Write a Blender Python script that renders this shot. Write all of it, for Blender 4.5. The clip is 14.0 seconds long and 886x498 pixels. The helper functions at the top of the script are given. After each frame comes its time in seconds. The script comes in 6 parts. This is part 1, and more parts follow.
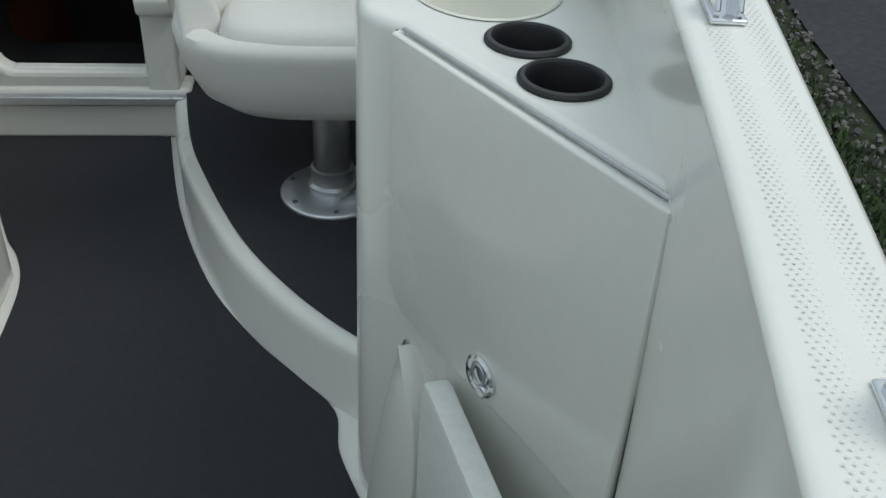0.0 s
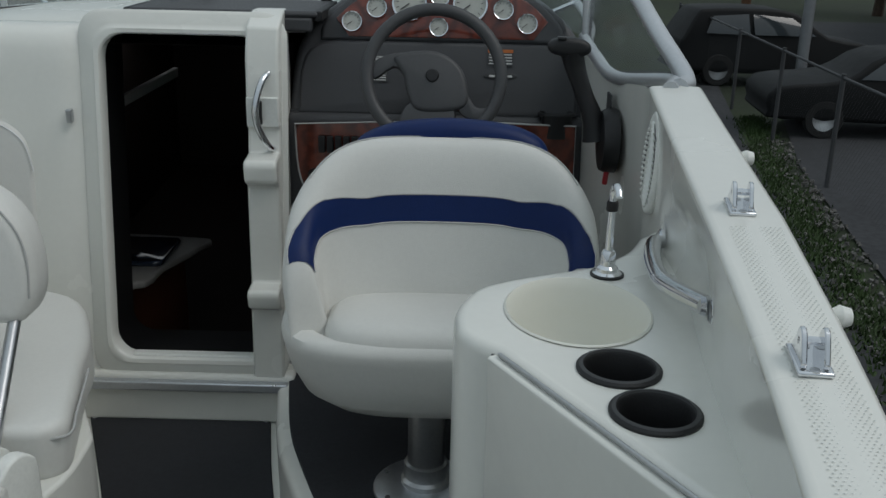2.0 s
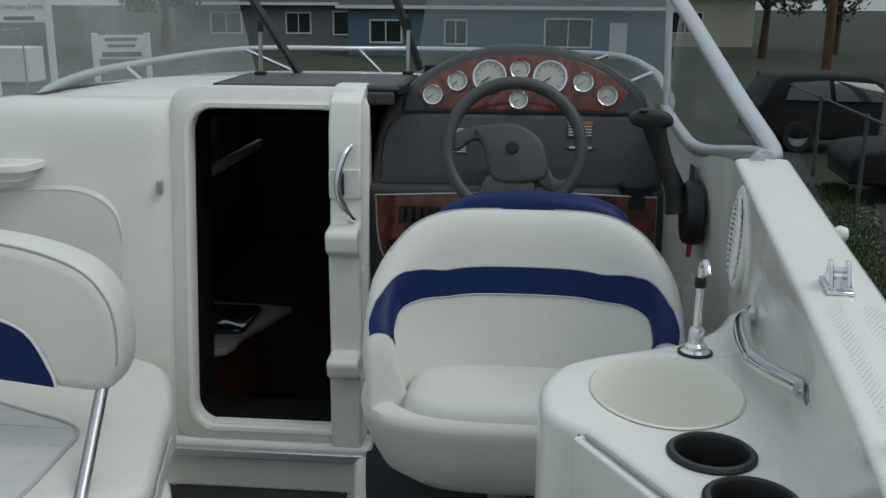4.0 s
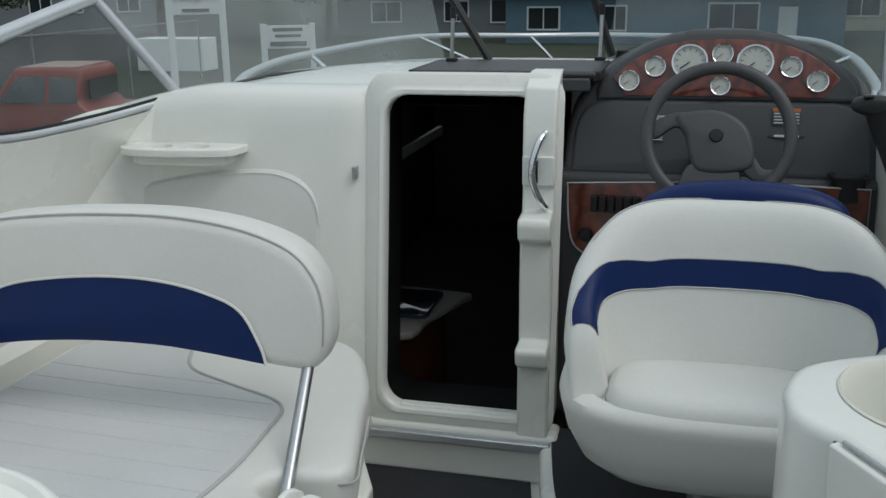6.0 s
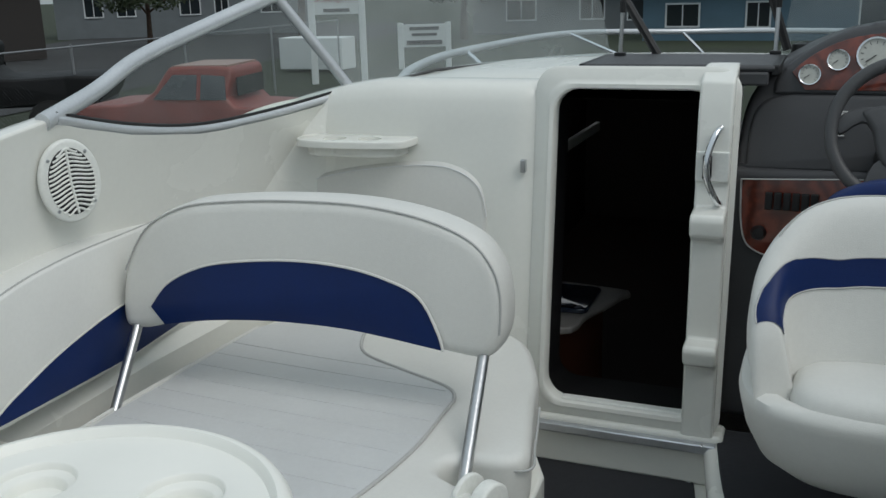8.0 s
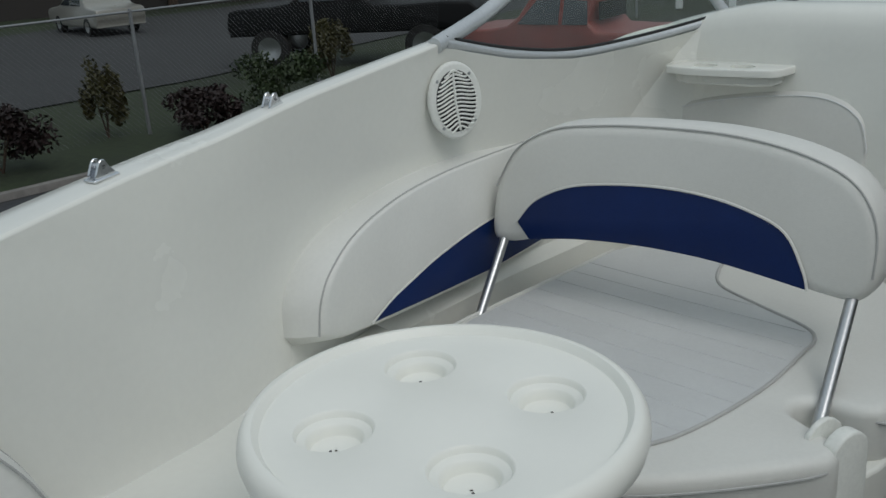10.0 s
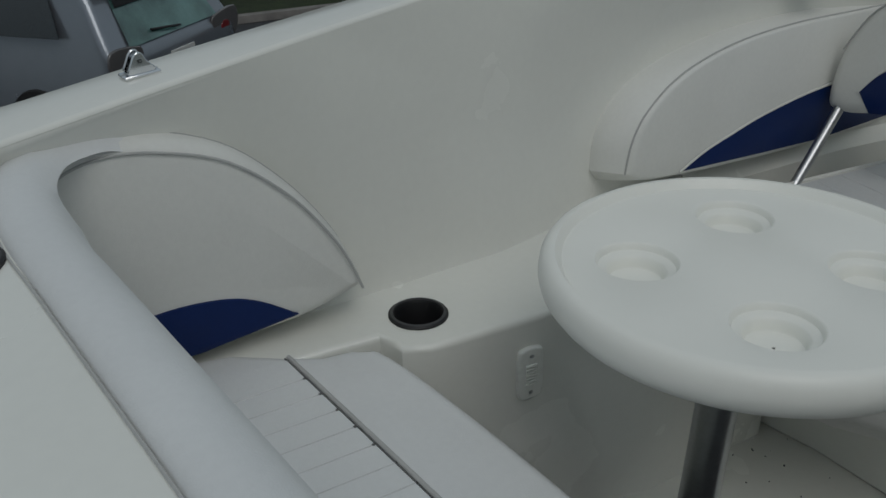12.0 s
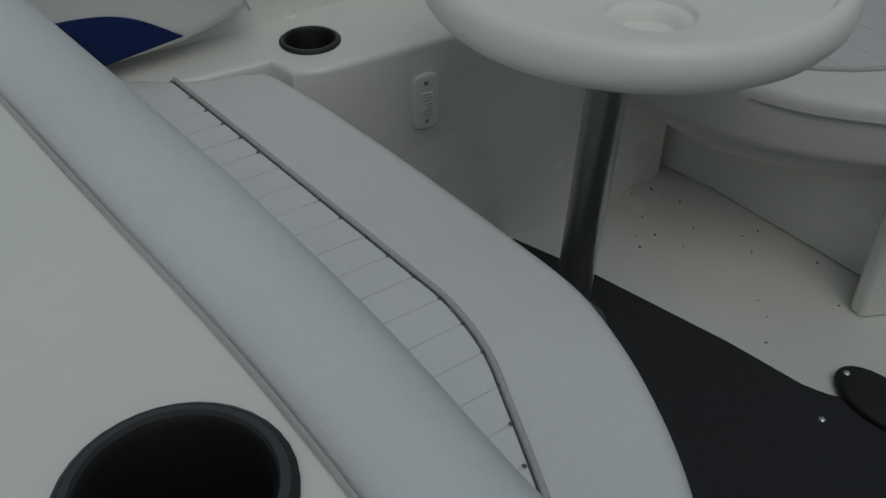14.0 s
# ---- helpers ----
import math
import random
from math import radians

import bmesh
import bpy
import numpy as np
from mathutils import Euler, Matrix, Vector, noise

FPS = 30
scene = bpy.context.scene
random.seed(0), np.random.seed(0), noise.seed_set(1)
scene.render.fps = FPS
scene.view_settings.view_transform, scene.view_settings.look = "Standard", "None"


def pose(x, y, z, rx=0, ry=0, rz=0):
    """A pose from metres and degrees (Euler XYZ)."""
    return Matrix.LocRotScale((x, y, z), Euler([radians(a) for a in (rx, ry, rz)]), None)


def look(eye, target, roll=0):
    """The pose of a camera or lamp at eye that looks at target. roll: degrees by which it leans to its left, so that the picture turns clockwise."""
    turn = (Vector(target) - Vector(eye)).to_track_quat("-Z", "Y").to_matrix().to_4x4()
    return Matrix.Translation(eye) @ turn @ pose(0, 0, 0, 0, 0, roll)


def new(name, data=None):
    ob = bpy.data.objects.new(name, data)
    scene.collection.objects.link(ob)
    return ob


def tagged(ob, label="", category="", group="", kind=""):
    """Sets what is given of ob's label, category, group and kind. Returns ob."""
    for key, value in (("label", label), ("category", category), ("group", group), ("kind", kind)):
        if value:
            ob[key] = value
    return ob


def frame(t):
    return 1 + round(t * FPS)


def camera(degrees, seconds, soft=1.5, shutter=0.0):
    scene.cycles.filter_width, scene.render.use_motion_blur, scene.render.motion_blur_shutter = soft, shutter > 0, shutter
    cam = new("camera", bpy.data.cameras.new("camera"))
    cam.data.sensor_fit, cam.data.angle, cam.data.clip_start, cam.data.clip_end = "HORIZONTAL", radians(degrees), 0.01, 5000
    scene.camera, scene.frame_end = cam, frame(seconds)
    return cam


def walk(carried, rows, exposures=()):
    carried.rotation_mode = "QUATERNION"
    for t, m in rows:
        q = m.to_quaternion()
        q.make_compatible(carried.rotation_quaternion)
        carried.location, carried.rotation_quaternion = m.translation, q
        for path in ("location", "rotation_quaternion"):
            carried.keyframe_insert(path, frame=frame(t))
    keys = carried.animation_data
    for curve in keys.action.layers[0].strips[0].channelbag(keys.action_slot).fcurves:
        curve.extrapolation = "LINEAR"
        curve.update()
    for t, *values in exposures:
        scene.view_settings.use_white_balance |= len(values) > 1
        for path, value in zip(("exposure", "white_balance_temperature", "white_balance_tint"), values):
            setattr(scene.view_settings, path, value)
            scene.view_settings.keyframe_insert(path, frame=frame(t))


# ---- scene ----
cam = camera(50.0, 14.0)
PATH = [
    (0, (0.007, 0.085, 1.239), (0.201, 1.714, 0.094), 3.3),
    (0.5, (0.013, 0.079, 1.271), (0.161, 1.808, 0.276), 1.2),
    (1, (0.009, 0.086, 1.294), (0.104, 1.902, 0.462), 0.6),
    (1.5, (0.006, 0.083, 1.303), (0.021, 1.943, 0.567), 0.8),
    (2, (0.006, 0.083, 1.31), (-0.004, 1.973, 0.656), 1.3),
    (2.2, (0.008, 0.086, 1.314), (-0.003, 1.985, 0.687), 1.5),
    (4.3, (-0.018, 0.094, 1.32), (-0.244, 2.012, 0.799), -0.0),
    (4.5, (-0.025, 0.098, 1.318), (-0.293, 2.01, 0.796), -0.2),
    (5, (-0.031, 0.096, 1.318), (-0.37, 1.997, 0.796), -0.5),
    (5.5, (-0.076, 0.102, 1.311), (-0.469, 1.986, 0.766), -0.4),
    (6, (-0.116, 0.097, 1.314), (-0.594, 1.96, 0.768), -0.8),
    (6.5, (-0.142, 0.083, 1.318), (-0.69, 1.926, 0.769), -0.8),
    (7, (-0.152, 0.081, 1.316), (-0.758, 1.902, 0.756), -1.2),
    (7.2, (-0.162, 0.075, 1.318), (-0.795, 1.89, 0.763), -1.3),
    (9.5, (-0.255, -0.009, 1.278), (-1.372, 1.534, 0.67), -2.9),
    (10, (-0.209, -0.02, 1.316), (-1.525, 1.336, 0.66), -3.9),
    (10.5, (-0.225, -0.031, 1.303), (-1.633, 1.22, 0.63), -3.7),
    (11, (-0.244, -0.044, 1.298), (-1.715, 1.105, 0.58), -3.6),
    (11.5, (-0.24, -0.054, 1.294), (-1.794, 0.917, 0.494), -2.3),
    (12, (-0.247, -0.066, 1.268), (-1.822, 0.758, 0.358), -0.8),
    (12.5, (-0.242, -0.066, 1.224), (-1.812, 0.697, 0.247), 1.46),
    (13, (-0.209, -0.058, 1.186), (-1.693, 0.723, 0.095), 1.93),
    (13.5, (-0.178, -0.043, 1.159), (-1.594, 0.744, -0.013), 1.08),
    (14, (-0.141, -0.037, 1.144), (-1.479, 0.788, -0.092), 0.35),
]
walk(cam, [(t, look(eye, target, roll)) for t, eye, target, roll in PATH],
     exposures=[(0.0, 0.0), (1.0, -0.38), (2.0, -0.58), (4.5, -0.25), (5.0, -0.2), (7.0, -0.2), (9.5, -0.48), (10.5, -0.68), (11.5, -0.98), (12.5, -1.33), (13.2, -1.5), (14.0, -1.42)])


# ---- world and light: an overcast day ----
world = bpy.data.worlds.new("overcast_sky")
scene.world = world
world.use_nodes = True
wn = world.node_tree
sky = wn.nodes.new("ShaderNodeTexSky")
sky.sky_type = 'NISHITA'
sky.sun_disc = False
sky.sun_elevation, sky.sun_rotation = radians(54), radians(106)
sky.dust_density, sky.air_density = 4.0, 1.0
soft_sky = wn.nodes.new("ShaderNodeMixRGB")
soft_sky.inputs[0].default_value = 0.8
# an overcast dome, twice as bright overhead as at the horizon
way = wn.nodes.new("ShaderNodeTexCoord")
split = wn.nodes.new("ShaderNodeSeparateXYZ")
dome = wn.nodes.new("ShaderNodeMapRange")
dome.inputs[1].default_value, dome.inputs[2].default_value = 0.0, 1.0
dome.inputs[3].default_value, dome.inputs[4].default_value = 0.75, 1.5
tint = wn.nodes.new("ShaderNodeVectorMath")
tint.operation = 'SCALE'
tint.inputs[0].default_value = (5.62, 6.52, 6.95)
wn.links.new(way.outputs["Generated"], split.inputs[0])
wn.links.new(split.outputs[2], dome.inputs[0])
wn.links.new(dome.outputs[0], tint.inputs["Scale"])
wn.links.new(tint.outputs[0], soft_sky.inputs[2])
wn.links.new(sky.outputs[0], soft_sky.inputs[1])
wn.links.new(soft_sky.outputs[0], wn.nodes["Background"].inputs[0])
wn.nodes["Background"].inputs[1].default_value = 0.1
sun = new("sun", bpy.data.lights.new("sun", 'SUN'))
sun.data.energy, sun.data.angle, sun.data.color = 1.0, radians(35), (1.0, 0.99, 0.97)
sun.matrix_world = look((5.6, -1.6, 8.0), (0, 0, 0))


# daylight through the foredeck hatch into the cabin
hatch_light = new("cabin_hatch_light", bpy.data.lights.new("cabin_hatch_light", 'AREA'))
hatch_light.data.shape, hatch_light.data.size, hatch_light.data.size_y = 'RECTANGLE', 0.32, 0.26
hatch_light.data.energy, hatch_light.data.color = 0.16, (0.9, 0.96, 1.0)
hatch_light.matrix_world = pose(-1.15, 4.0, 0.845)

# ---- materials ----
def material(name, color, rough=0.5, metal=0.0, vary=0.06, scale=6.0, bump=0.0, bump_scale=200.0, coat=0.0, fine=0.04):
    m = bpy.data.materials.new(name)
    m.use_nodes = True
    nt = m.node_tree
    b = nt.nodes["Principled BSDF"]
    tc = nt.nodes.new("ShaderNodeTexCoord")
    n1 = nt.nodes.new("ShaderNodeTexNoise"); n1.inputs["Scale"].default_value = scale; n1.inputs["Detail"].default_value = 5
    n2 = nt.nodes.new("ShaderNodeTexNoise"); n2.inputs["Scale"].default_value = scale * 22; n2.inputs["Detail"].default_value = 3
    nt.links.new(tc.outputs["Object"], n1.inputs["Vector"]); nt.links.new(tc.outputs["Object"], n2.inputs["Vector"])
    r1 = nt.nodes.new("ShaderNodeMapRange"); r1.inputs[1].default_value, r1.inputs[2].default_value = 0.3, 0.7
    r1.inputs[3].default_value, r1.inputs[4].default_value = 1 - vary, 1 + vary
    r2 = nt.nodes.new("ShaderNodeMapRange"); r2.inputs[1].default_value, r2.inputs[2].default_value = 0.3, 0.7
    r2.inputs[3].default_value, r2.inputs[4].default_value = 1 - fine, 1 + fine
    nt.links.new(n1.outputs[0], r1.inputs[0]); nt.links.new(n2.outputs[0], r2.inputs[0])
    mul = nt.nodes.new("ShaderNodeMath"); mul.operation = 'MULTIPLY'
    nt.links.new(r1.outputs[0], mul.inputs[0]); nt.links.new(r2.outputs[0], mul.inputs[1])
    mix = nt.nodes.new("ShaderNodeVectorMath"); mix.operation = 'SCALE'
    mix.inputs[0].default_value = color[:3]
    nt.links.new(mul.outputs[0], mix.inputs["Scale"])
    nt.links.new(mix.outputs[0], b.inputs["Base Color"])
    b.inputs["Metallic"].default_value = metal
    rr = nt.nodes.new("ShaderNodeMapRange"); rr.inputs[3].default_value, rr.inputs[4].default_value = max(0.02, rough - 0.06), min(1, rough + 0.06)
    nt.links.new(n1.outputs[0], rr.inputs[0]); nt.links.new(rr.outputs[0], b.inputs["Roughness"])
    if coat:
        b.inputs["Coat Weight"].default_value = coat
        b.inputs["Coat Roughness"].default_value = 0.07
    if bump:
        n3 = nt.nodes.new("ShaderNodeTexNoise"); n3.inputs["Scale"].default_value = bump_scale; n3.inputs["Detail"].default_value = 4
        nt.links.new(tc.outputs["Object"], n3.inputs["Vector"])
        bp = nt.nodes.new("ShaderNodeBump"); bp.inputs["Strength"].default_value = bump; bp.inputs["Distance"].default_value = 0.002
        nt.links.new(n3.outputs[0], bp.inputs["Height"]); nt.links.new(bp.outputs[0], b.inputs["Normal"])
    return m


def glass_material(name, color, rough=0.0, haze=(0.14, 0.30), shine=1.0, ior=1.12):
    m = bpy.data.materials.new(name)
    m.use_nodes = True
    nt = m.node_tree
    out = nt.nodes["Material Output"]
    nt.nodes.remove(nt.nodes["Principled BSDF"])
    tr = nt.nodes.new("ShaderNodeBsdfTransparent"); tr.inputs[0].default_value = (*color, 1)
    gl = nt.nodes.new("ShaderNodeBsdfGlossy"); gl.inputs["Roughness"].default_value = rough + 0.02
    gl.inputs[0].default_value = (shine, shine, shine, 1)
    fr = nt.nodes.new("ShaderNodeFresnel"); fr.inputs[0].default_value = ior
    mx = nt.nodes.new("ShaderNodeMixShader")
    nt.links.new(fr.outputs[0], mx.inputs[0]); nt.links.new(tr.outputs[0], mx.inputs[1]); nt.links.new(gl.outputs[0], mx.inputs[2])
    # pale diffuse film: glare haze put into the colour, over dirty glass
    veil = nt.nodes.new("ShaderNodeBsdfDiffuse"); veil.inputs[0].default_value = (0.75, 0.8, 0.8, 1)
    tc = nt.nodes.new("ShaderNodeTexCoord")
    ns = nt.nodes.new("ShaderNodeTexNoise"); ns.inputs["Scale"].default_value = 5; ns.inputs["Detail"].default_value = 6
    mr = nt.nodes.new("ShaderNodeMapRange"); mr.inputs[1].default_value, mr.inputs[2].default_value = 0.3, 0.75
    mr.inputs[3].default_value, mr.inputs[4].default_value = haze
    fm = nt.nodes.new("ShaderNodeMixShader")
    nt.links.new(tc.outputs["Object"], ns.inputs["Vector"]); nt.links.new(ns.outputs[0], mr.inputs[0]); nt.links.new(mr.outputs[0], fm.inputs[0])
    nt.links.new(mx.outputs[0], fm.inputs[1]); nt.links.new(veil.outputs[0], fm.inputs[2])
    nt.links.new(fm.outputs[0], out.inputs[0])
    return m


GEL = material("white_gelcoat", (0.78, 0.782, 0.732), 0.26, vary=0.025, scale=3, coat=0.5, fine=0.01, bump=0.0)
VINYL = material("white_vinyl", (0.68, 0.678, 0.645), 0.42, vary=0.03, scale=5, bump=0.25, bump_scale=420, fine=0.015)
VINYL_C = material("pad_vinyl", (0.73, 0.73, 0.695), 0.42, vary=0.03, scale=5, bump=0.25, bump_scale=420, fine=0.015)
VINYL_B = material("grey_white_vinyl", (0.70, 0.71, 0.71), 0.42, vary=0.03, scale=5, bump=0.25, bump_scale=420, fine=0.015)
# grey-white vinyl again, with the shade on the lounge put into the colour
VINYL_SHADE = material("shaded_inlay_vinyl", (0.58, 0.59, 0.59), 0.45, vary=0.04, scale=5, bump=0.25, bump_scale=420, fine=0.02)
BLUE = material("navy_vinyl", (0.0006, 0.0145, 0.088), 0.45, vary=0.08, scale=8, bump=0.25, bump_scale=400)
BLUE.node_tree.nodes["Principled BSDF"].inputs["Specular IOR Level"].default_value = 0.28
PIPING = material("grey_piping", (0.44, 0.44, 0.43), 0.5)
PLEAT = material("pleat_stitch", (0.585, 0.59, 0.59), 0.6)
SEAM = material("dark_seam", (0.10, 0.10, 0.10), 0.7)
MAT = material("charcoal_mat", (0.021, 0.0225, 0.027), 0.85, vary=0.12, scale=4, bump=0.5, bump_scale=300, fine=0.12)
DASH = material("charcoal_dash", (0.052, 0.053, 0.057), 0.5, vary=0.06, scale=10, bump=0.4, bump_scale=500)
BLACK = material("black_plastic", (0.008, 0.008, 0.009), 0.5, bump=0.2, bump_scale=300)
CUPGREY = material("cup_rim_grey", (0.045, 0.046, 0.048), 0.5)
WHEEL = material("grey_wheel", (0.060, 0.061, 0.064), 0.5, bump=0.25, bump_scale=420)
CHROME = material("chrome", (0.75, 0.76, 0.78), 0.12, 1.0, fine=0.02)
STEEL = material("brushed_steel", (0.52, 0.53, 0.54), 0.32, 1.0, fine=0.05)
ALU = material("brushed_aluminium", (0.62, 0.64, 0.67), 0.38, 1.0)
PAINTALU = material("silver_frame", (0.60, 0.62, 0.64), 0.35, 0.6)
PLASTIC = material("white_plastic", (0.78, 0.79, 0.75), 0.4, vary=0.02)
TABLE = material("ivory_table_plastic", (0.84, 0.838, 0.785), 0.36, vary=0.012, scale=3, fine=0.004)
SINK = material("ivory_sink_plastic", (0.76, 0.755, 0.68), 0.35, vary=0.012, fine=0.004)
GAUGE = material("gauge_face", (0.50, 0.51, 0.47), 0.5)
LABELW = material("label_white", (0.6, 0.6, 0.58), 0.6)
ORANGE = material("label_orange", (0.5, 0.14, 0.03), 0.6)
DARK = material("cabin_shade_brown", (0.022, 0.014, 0.011), 0.7)
BLOCKWOOD = material("block_timber", (0.16, 0.11, 0.07), 0.85, vary=0.3, scale=4)
CABWOOD = material("cabin_wood", (0.10, 0.035, 0.018), 0.4)
GLASS = glass_material("window_glass", (0.80, 0.86, 0.86))
SIDEGLASS = glass_material("side_window_glass", (0.86, 0.90, 0.89), haze=(0.03, 0.10), shine=0.6, ior=1.06)
STARGLASS = glass_material("starboard_window_glass", (0.84, 0.88, 0.87), rough=0.1, haze=(0.05, 0.14), ior=1.035)


def wood_material():
    m = material("cherry_burl", (0.16, 0.026, 0.012), 0.22, coat=0.6)
    nt = m.node_tree
    b = nt.nodes["Principled BSDF"]
    tc = nt.nodes.new("ShaderNodeTexCoord")
    w = nt.nodes.new("ShaderNodeTexWave"); w.inputs["Scale"].default_value = 6; w.inputs["Distortion"].default_value = 22; w.inputs["Detail"].default_value = 5
    nt.links.new(tc.outputs["Object"], w.inputs["Vector"])
    r = nt.nodes.new("ShaderNodeValToRGB")
    r.color_ramp.elements[0].color, r.color_ramp.elements[1].color = (0.085, 0.015, 0.008, 1), (0.175, 0.031, 0.015, 1)
    nt.links.new(w.outputs[0], r.inputs[0]); nt.links.new(r.outputs[0], b.inputs["Base Color"])
    return m


WOOD = wood_material()


# ---- building helpers ----
def part(name, bm, mat, parent=None, label="", smooth=True, bevel=0.0, seg=3, solid=0.0, subsurf=0):
    me = bpy.data.meshes.new(name)
    bm.normal_update()
    bm.to_mesh(me)
    bm.free()
    me.materials.append(mat)
    if smooth:
        for p in me.polygons:
            p.use_smooth = True
        me.set_sharp_from_angle(angle=radians(42))
    ob = new(name, me)
    if parent is not None:
        ob.parent = parent
    if label:
        ob["label"] = label
    if solid:
        s = ob.modifiers.new("solid", 'SOLIDIFY'); s.thickness, s.offset = solid, -1
    if bevel:
        b = ob.modifiers.new("bevel", 'BEVEL'); b.width, b.segments, b.limit_method, b.angle_limit = bevel, seg, 'ANGLE', radians(35)
    if subsurf:
        s = ob.modifiers.new("sub", 'SUBSURF'); s.levels = s.render_levels = subsurf
    return ob


def thing(name, label, category, kind="", group=""):
    return tagged(new(name), label, category, group, kind)


def box(cx, cy, cz, sx, sy, sz, m=None):
    bm = bmesh.new()
    bmesh.ops.create_cube(bm, size=1, matrix=Matrix.Translation((cx, cy, cz)) @ Matrix.Diagonal((sx, sy, sz, 1)))
    if m is not None:
        bm.transform(m)
    return bm


def spline(pts, n=8, closed=False):
    """Catmull-Rom through points."""
    P = [Vector(p) for p in pts]
    out = []
    k = len(P)
    for i in range(k if closed else k - 1):
        if closed:
            a, b, c, d = P[i - 1], P[i], P[(i + 1) % k], P[(i + 2) % k]
        else:
            a, b, c, d = P[max(i - 1, 0)], P[i], P[i + 1], P[min(i + 2, k - 1)]
        for j in range(n):
            t = j / n
            out.append(0.5 * ((2 * b) + (c - a) * t + (2 * a - 5 * b + 4 * c - d) * t * t + (3 * b - a - 3 * c + d) * t ** 3))
    if not closed:
        out.append(P[-1])
    return out


def prism(outline, z0, z1, m=None):
    """Extrudes a 2D outline from z0 to z1."""
    bm = bmesh.new()
    area = sum(outline[i - 1][0] * outline[i][1] - outline[i][0] * outline[i - 1][1] for i in range(len(outline)))
    pts = list(outline) if area > 0 else list(reversed(outline))
    lo = [bm.verts.new((p[0], p[1], z0)) for p in pts]
    hi = [bm.verts.new((p[0], p[1], z1)) for p in pts]
    bm.faces.new(hi)
    bm.faces.new(list(reversed(lo)))
    for i in range(len(pts)):
        bm.faces.new((lo[i - 1], lo[i], hi[i], hi[i - 1]))
    if m is not None:
        bm.transform(m)
    return bm


def untangle(P, Q):
    """Closes the small loops that an inset leaves at tight corners."""
    n = len(P)
    for _ in range(14):
        done = True
        for i in range(n):
            j = (i + 1) % n
            if (Q[j] - Q[i]).dot(P[j] - P[i]) < -1e-12:
                mid = (Q[i] + Q[j]) / 2
                Q[i], Q[j] = mid.copy(), mid.copy()
                done = False
        if done:
            break
    return Q


def pad(outline, z0, z1, r=0.03, crown=0.0, m=None, steps=4, under=True):
    """A cushion: an outline with rounded top (and bottom) edges."""
    area = sum(outline[i - 1][0] * outline[i][1] - outline[i][0] * outline[i - 1][1] for i in range(len(outline)))
    P = [Vector((p[0], p[1])) for p in (outline if area > 0 else list(reversed(outline)))]
    n = len(P)
    N = []
    for i in range(n):
        e = (P[(i + 1) % n] - P[i - 1]).normalized()
        N.append(Vector((e.y, -e.x)))
    rings = []
    prof = []
    if under:
        prof += [(r * (1 - math.sin(a)), z0 + r * (1 - math.cos(a))) for a in [math.pi / 2 * k / steps for k in range(steps + 1)]]
    else:
        prof += [(0, z0)]
    prof += [(r * (1 - math.cos(a)), z1 - r + r * math.sin(a)) for a in [math.pi / 2 * k / steps for k in range(steps + 1)]]
    bm = bmesh.new()
    for d, z in prof:
        rings.append([bm.verts.new((*q, z)) for q in untangle(P, [P[i] - N[i] * d for i in range(n)])])
    for a, b in zip(rings, rings[1:]):
        for i in range(n):
            bm.faces.new((a[i - 1], a[i], b[i], b[i - 1]))
    c = sum(P, Vector((0, 0))) / n
    top = rings[-1]
    if crown:
        mid = [bm.verts.new((*(v.co.xy.lerp(c, 0.35)), z1 + crown * 0.7)) for v in top]
        for i in range(n):
            bm.faces.new((top[i - 1], top[i], mid[i], mid[i - 1]))
        bm.faces.new(mid)
    else:
        bm.faces.new(top)
    bm.faces.new(list(reversed(rings[0])))
    if m is not None:
        bm.transform(m)
    return bm


def tube(pts, r, n=12, closed=False):
    P = [Vector(p) for p in pts]
    bm = bmesh.new()
    rings = []
    k = len(P)
    up = Vector((0.13, 0.21, 0.97)).normalized()
    prev = None
    for i, p in enumerate(P):
        if closed:
            d = P[(i + 1) % k] - P[i - 1]
        else:
            d = P[min(i + 1, k - 1)] - P[max(i - 1, 0)]
        d.normalize()
        if prev is None:
            s = d.cross(up)
            if s.length < 0.1:
                s = d.cross(Vector((1, 0, 0)))
        else:
            s = prev - d * prev.dot(d)
        s.normalize()
        prev = s
        u = s.cross(d)
        rr = r[i] if isinstance(r, (list, tuple)) else r
        rings.append([bm.verts.new(p + (s * math.cos(2 * math.pi * j / n) + u * math.sin(2 * math.pi * j / n)) * rr) for j in range(n)])
    pairs = list(zip(rings, rings[1:])) + ([(rings[-1], rings[0])] if closed else [])
    for a, b in pairs:
        for j in range(n):
            bm.faces.new((a[j - 1], a[j], b[j], b[j - 1]))
    if not closed:
        bm.faces.new(rings[0])
        bm.faces.new(list(reversed(rings[-1])))
    bmesh.ops.recalc_face_normals(bm, faces=bm.faces)
    return bm


def lathe(prof, n=32, m=None):
    """Turns a profile of (radius, z) round z."""
    bm = bmesh.new()
    rings = []
    for r, z in prof:
        rings.append([bm.verts.new((max(r, 1e-4) * math.cos(2 * math.pi * j / n), max(r, 1e-4) * math.sin(2 * math.pi * j / n), z)) for j in range(n)])
    for a, b in zip(rings, rings[1:]):
        for j in range(n):
            bm.faces.new((a[j - 1], a[j], b[j], b[j - 1]))
    bmesh.ops.remove_doubles(bm, verts=bm.verts, dist=2e-4)
    bmesh.ops.recalc_face_normals(bm, faces=bm.faces)
    if m is not None:
        bm.transform(m)
    return bm


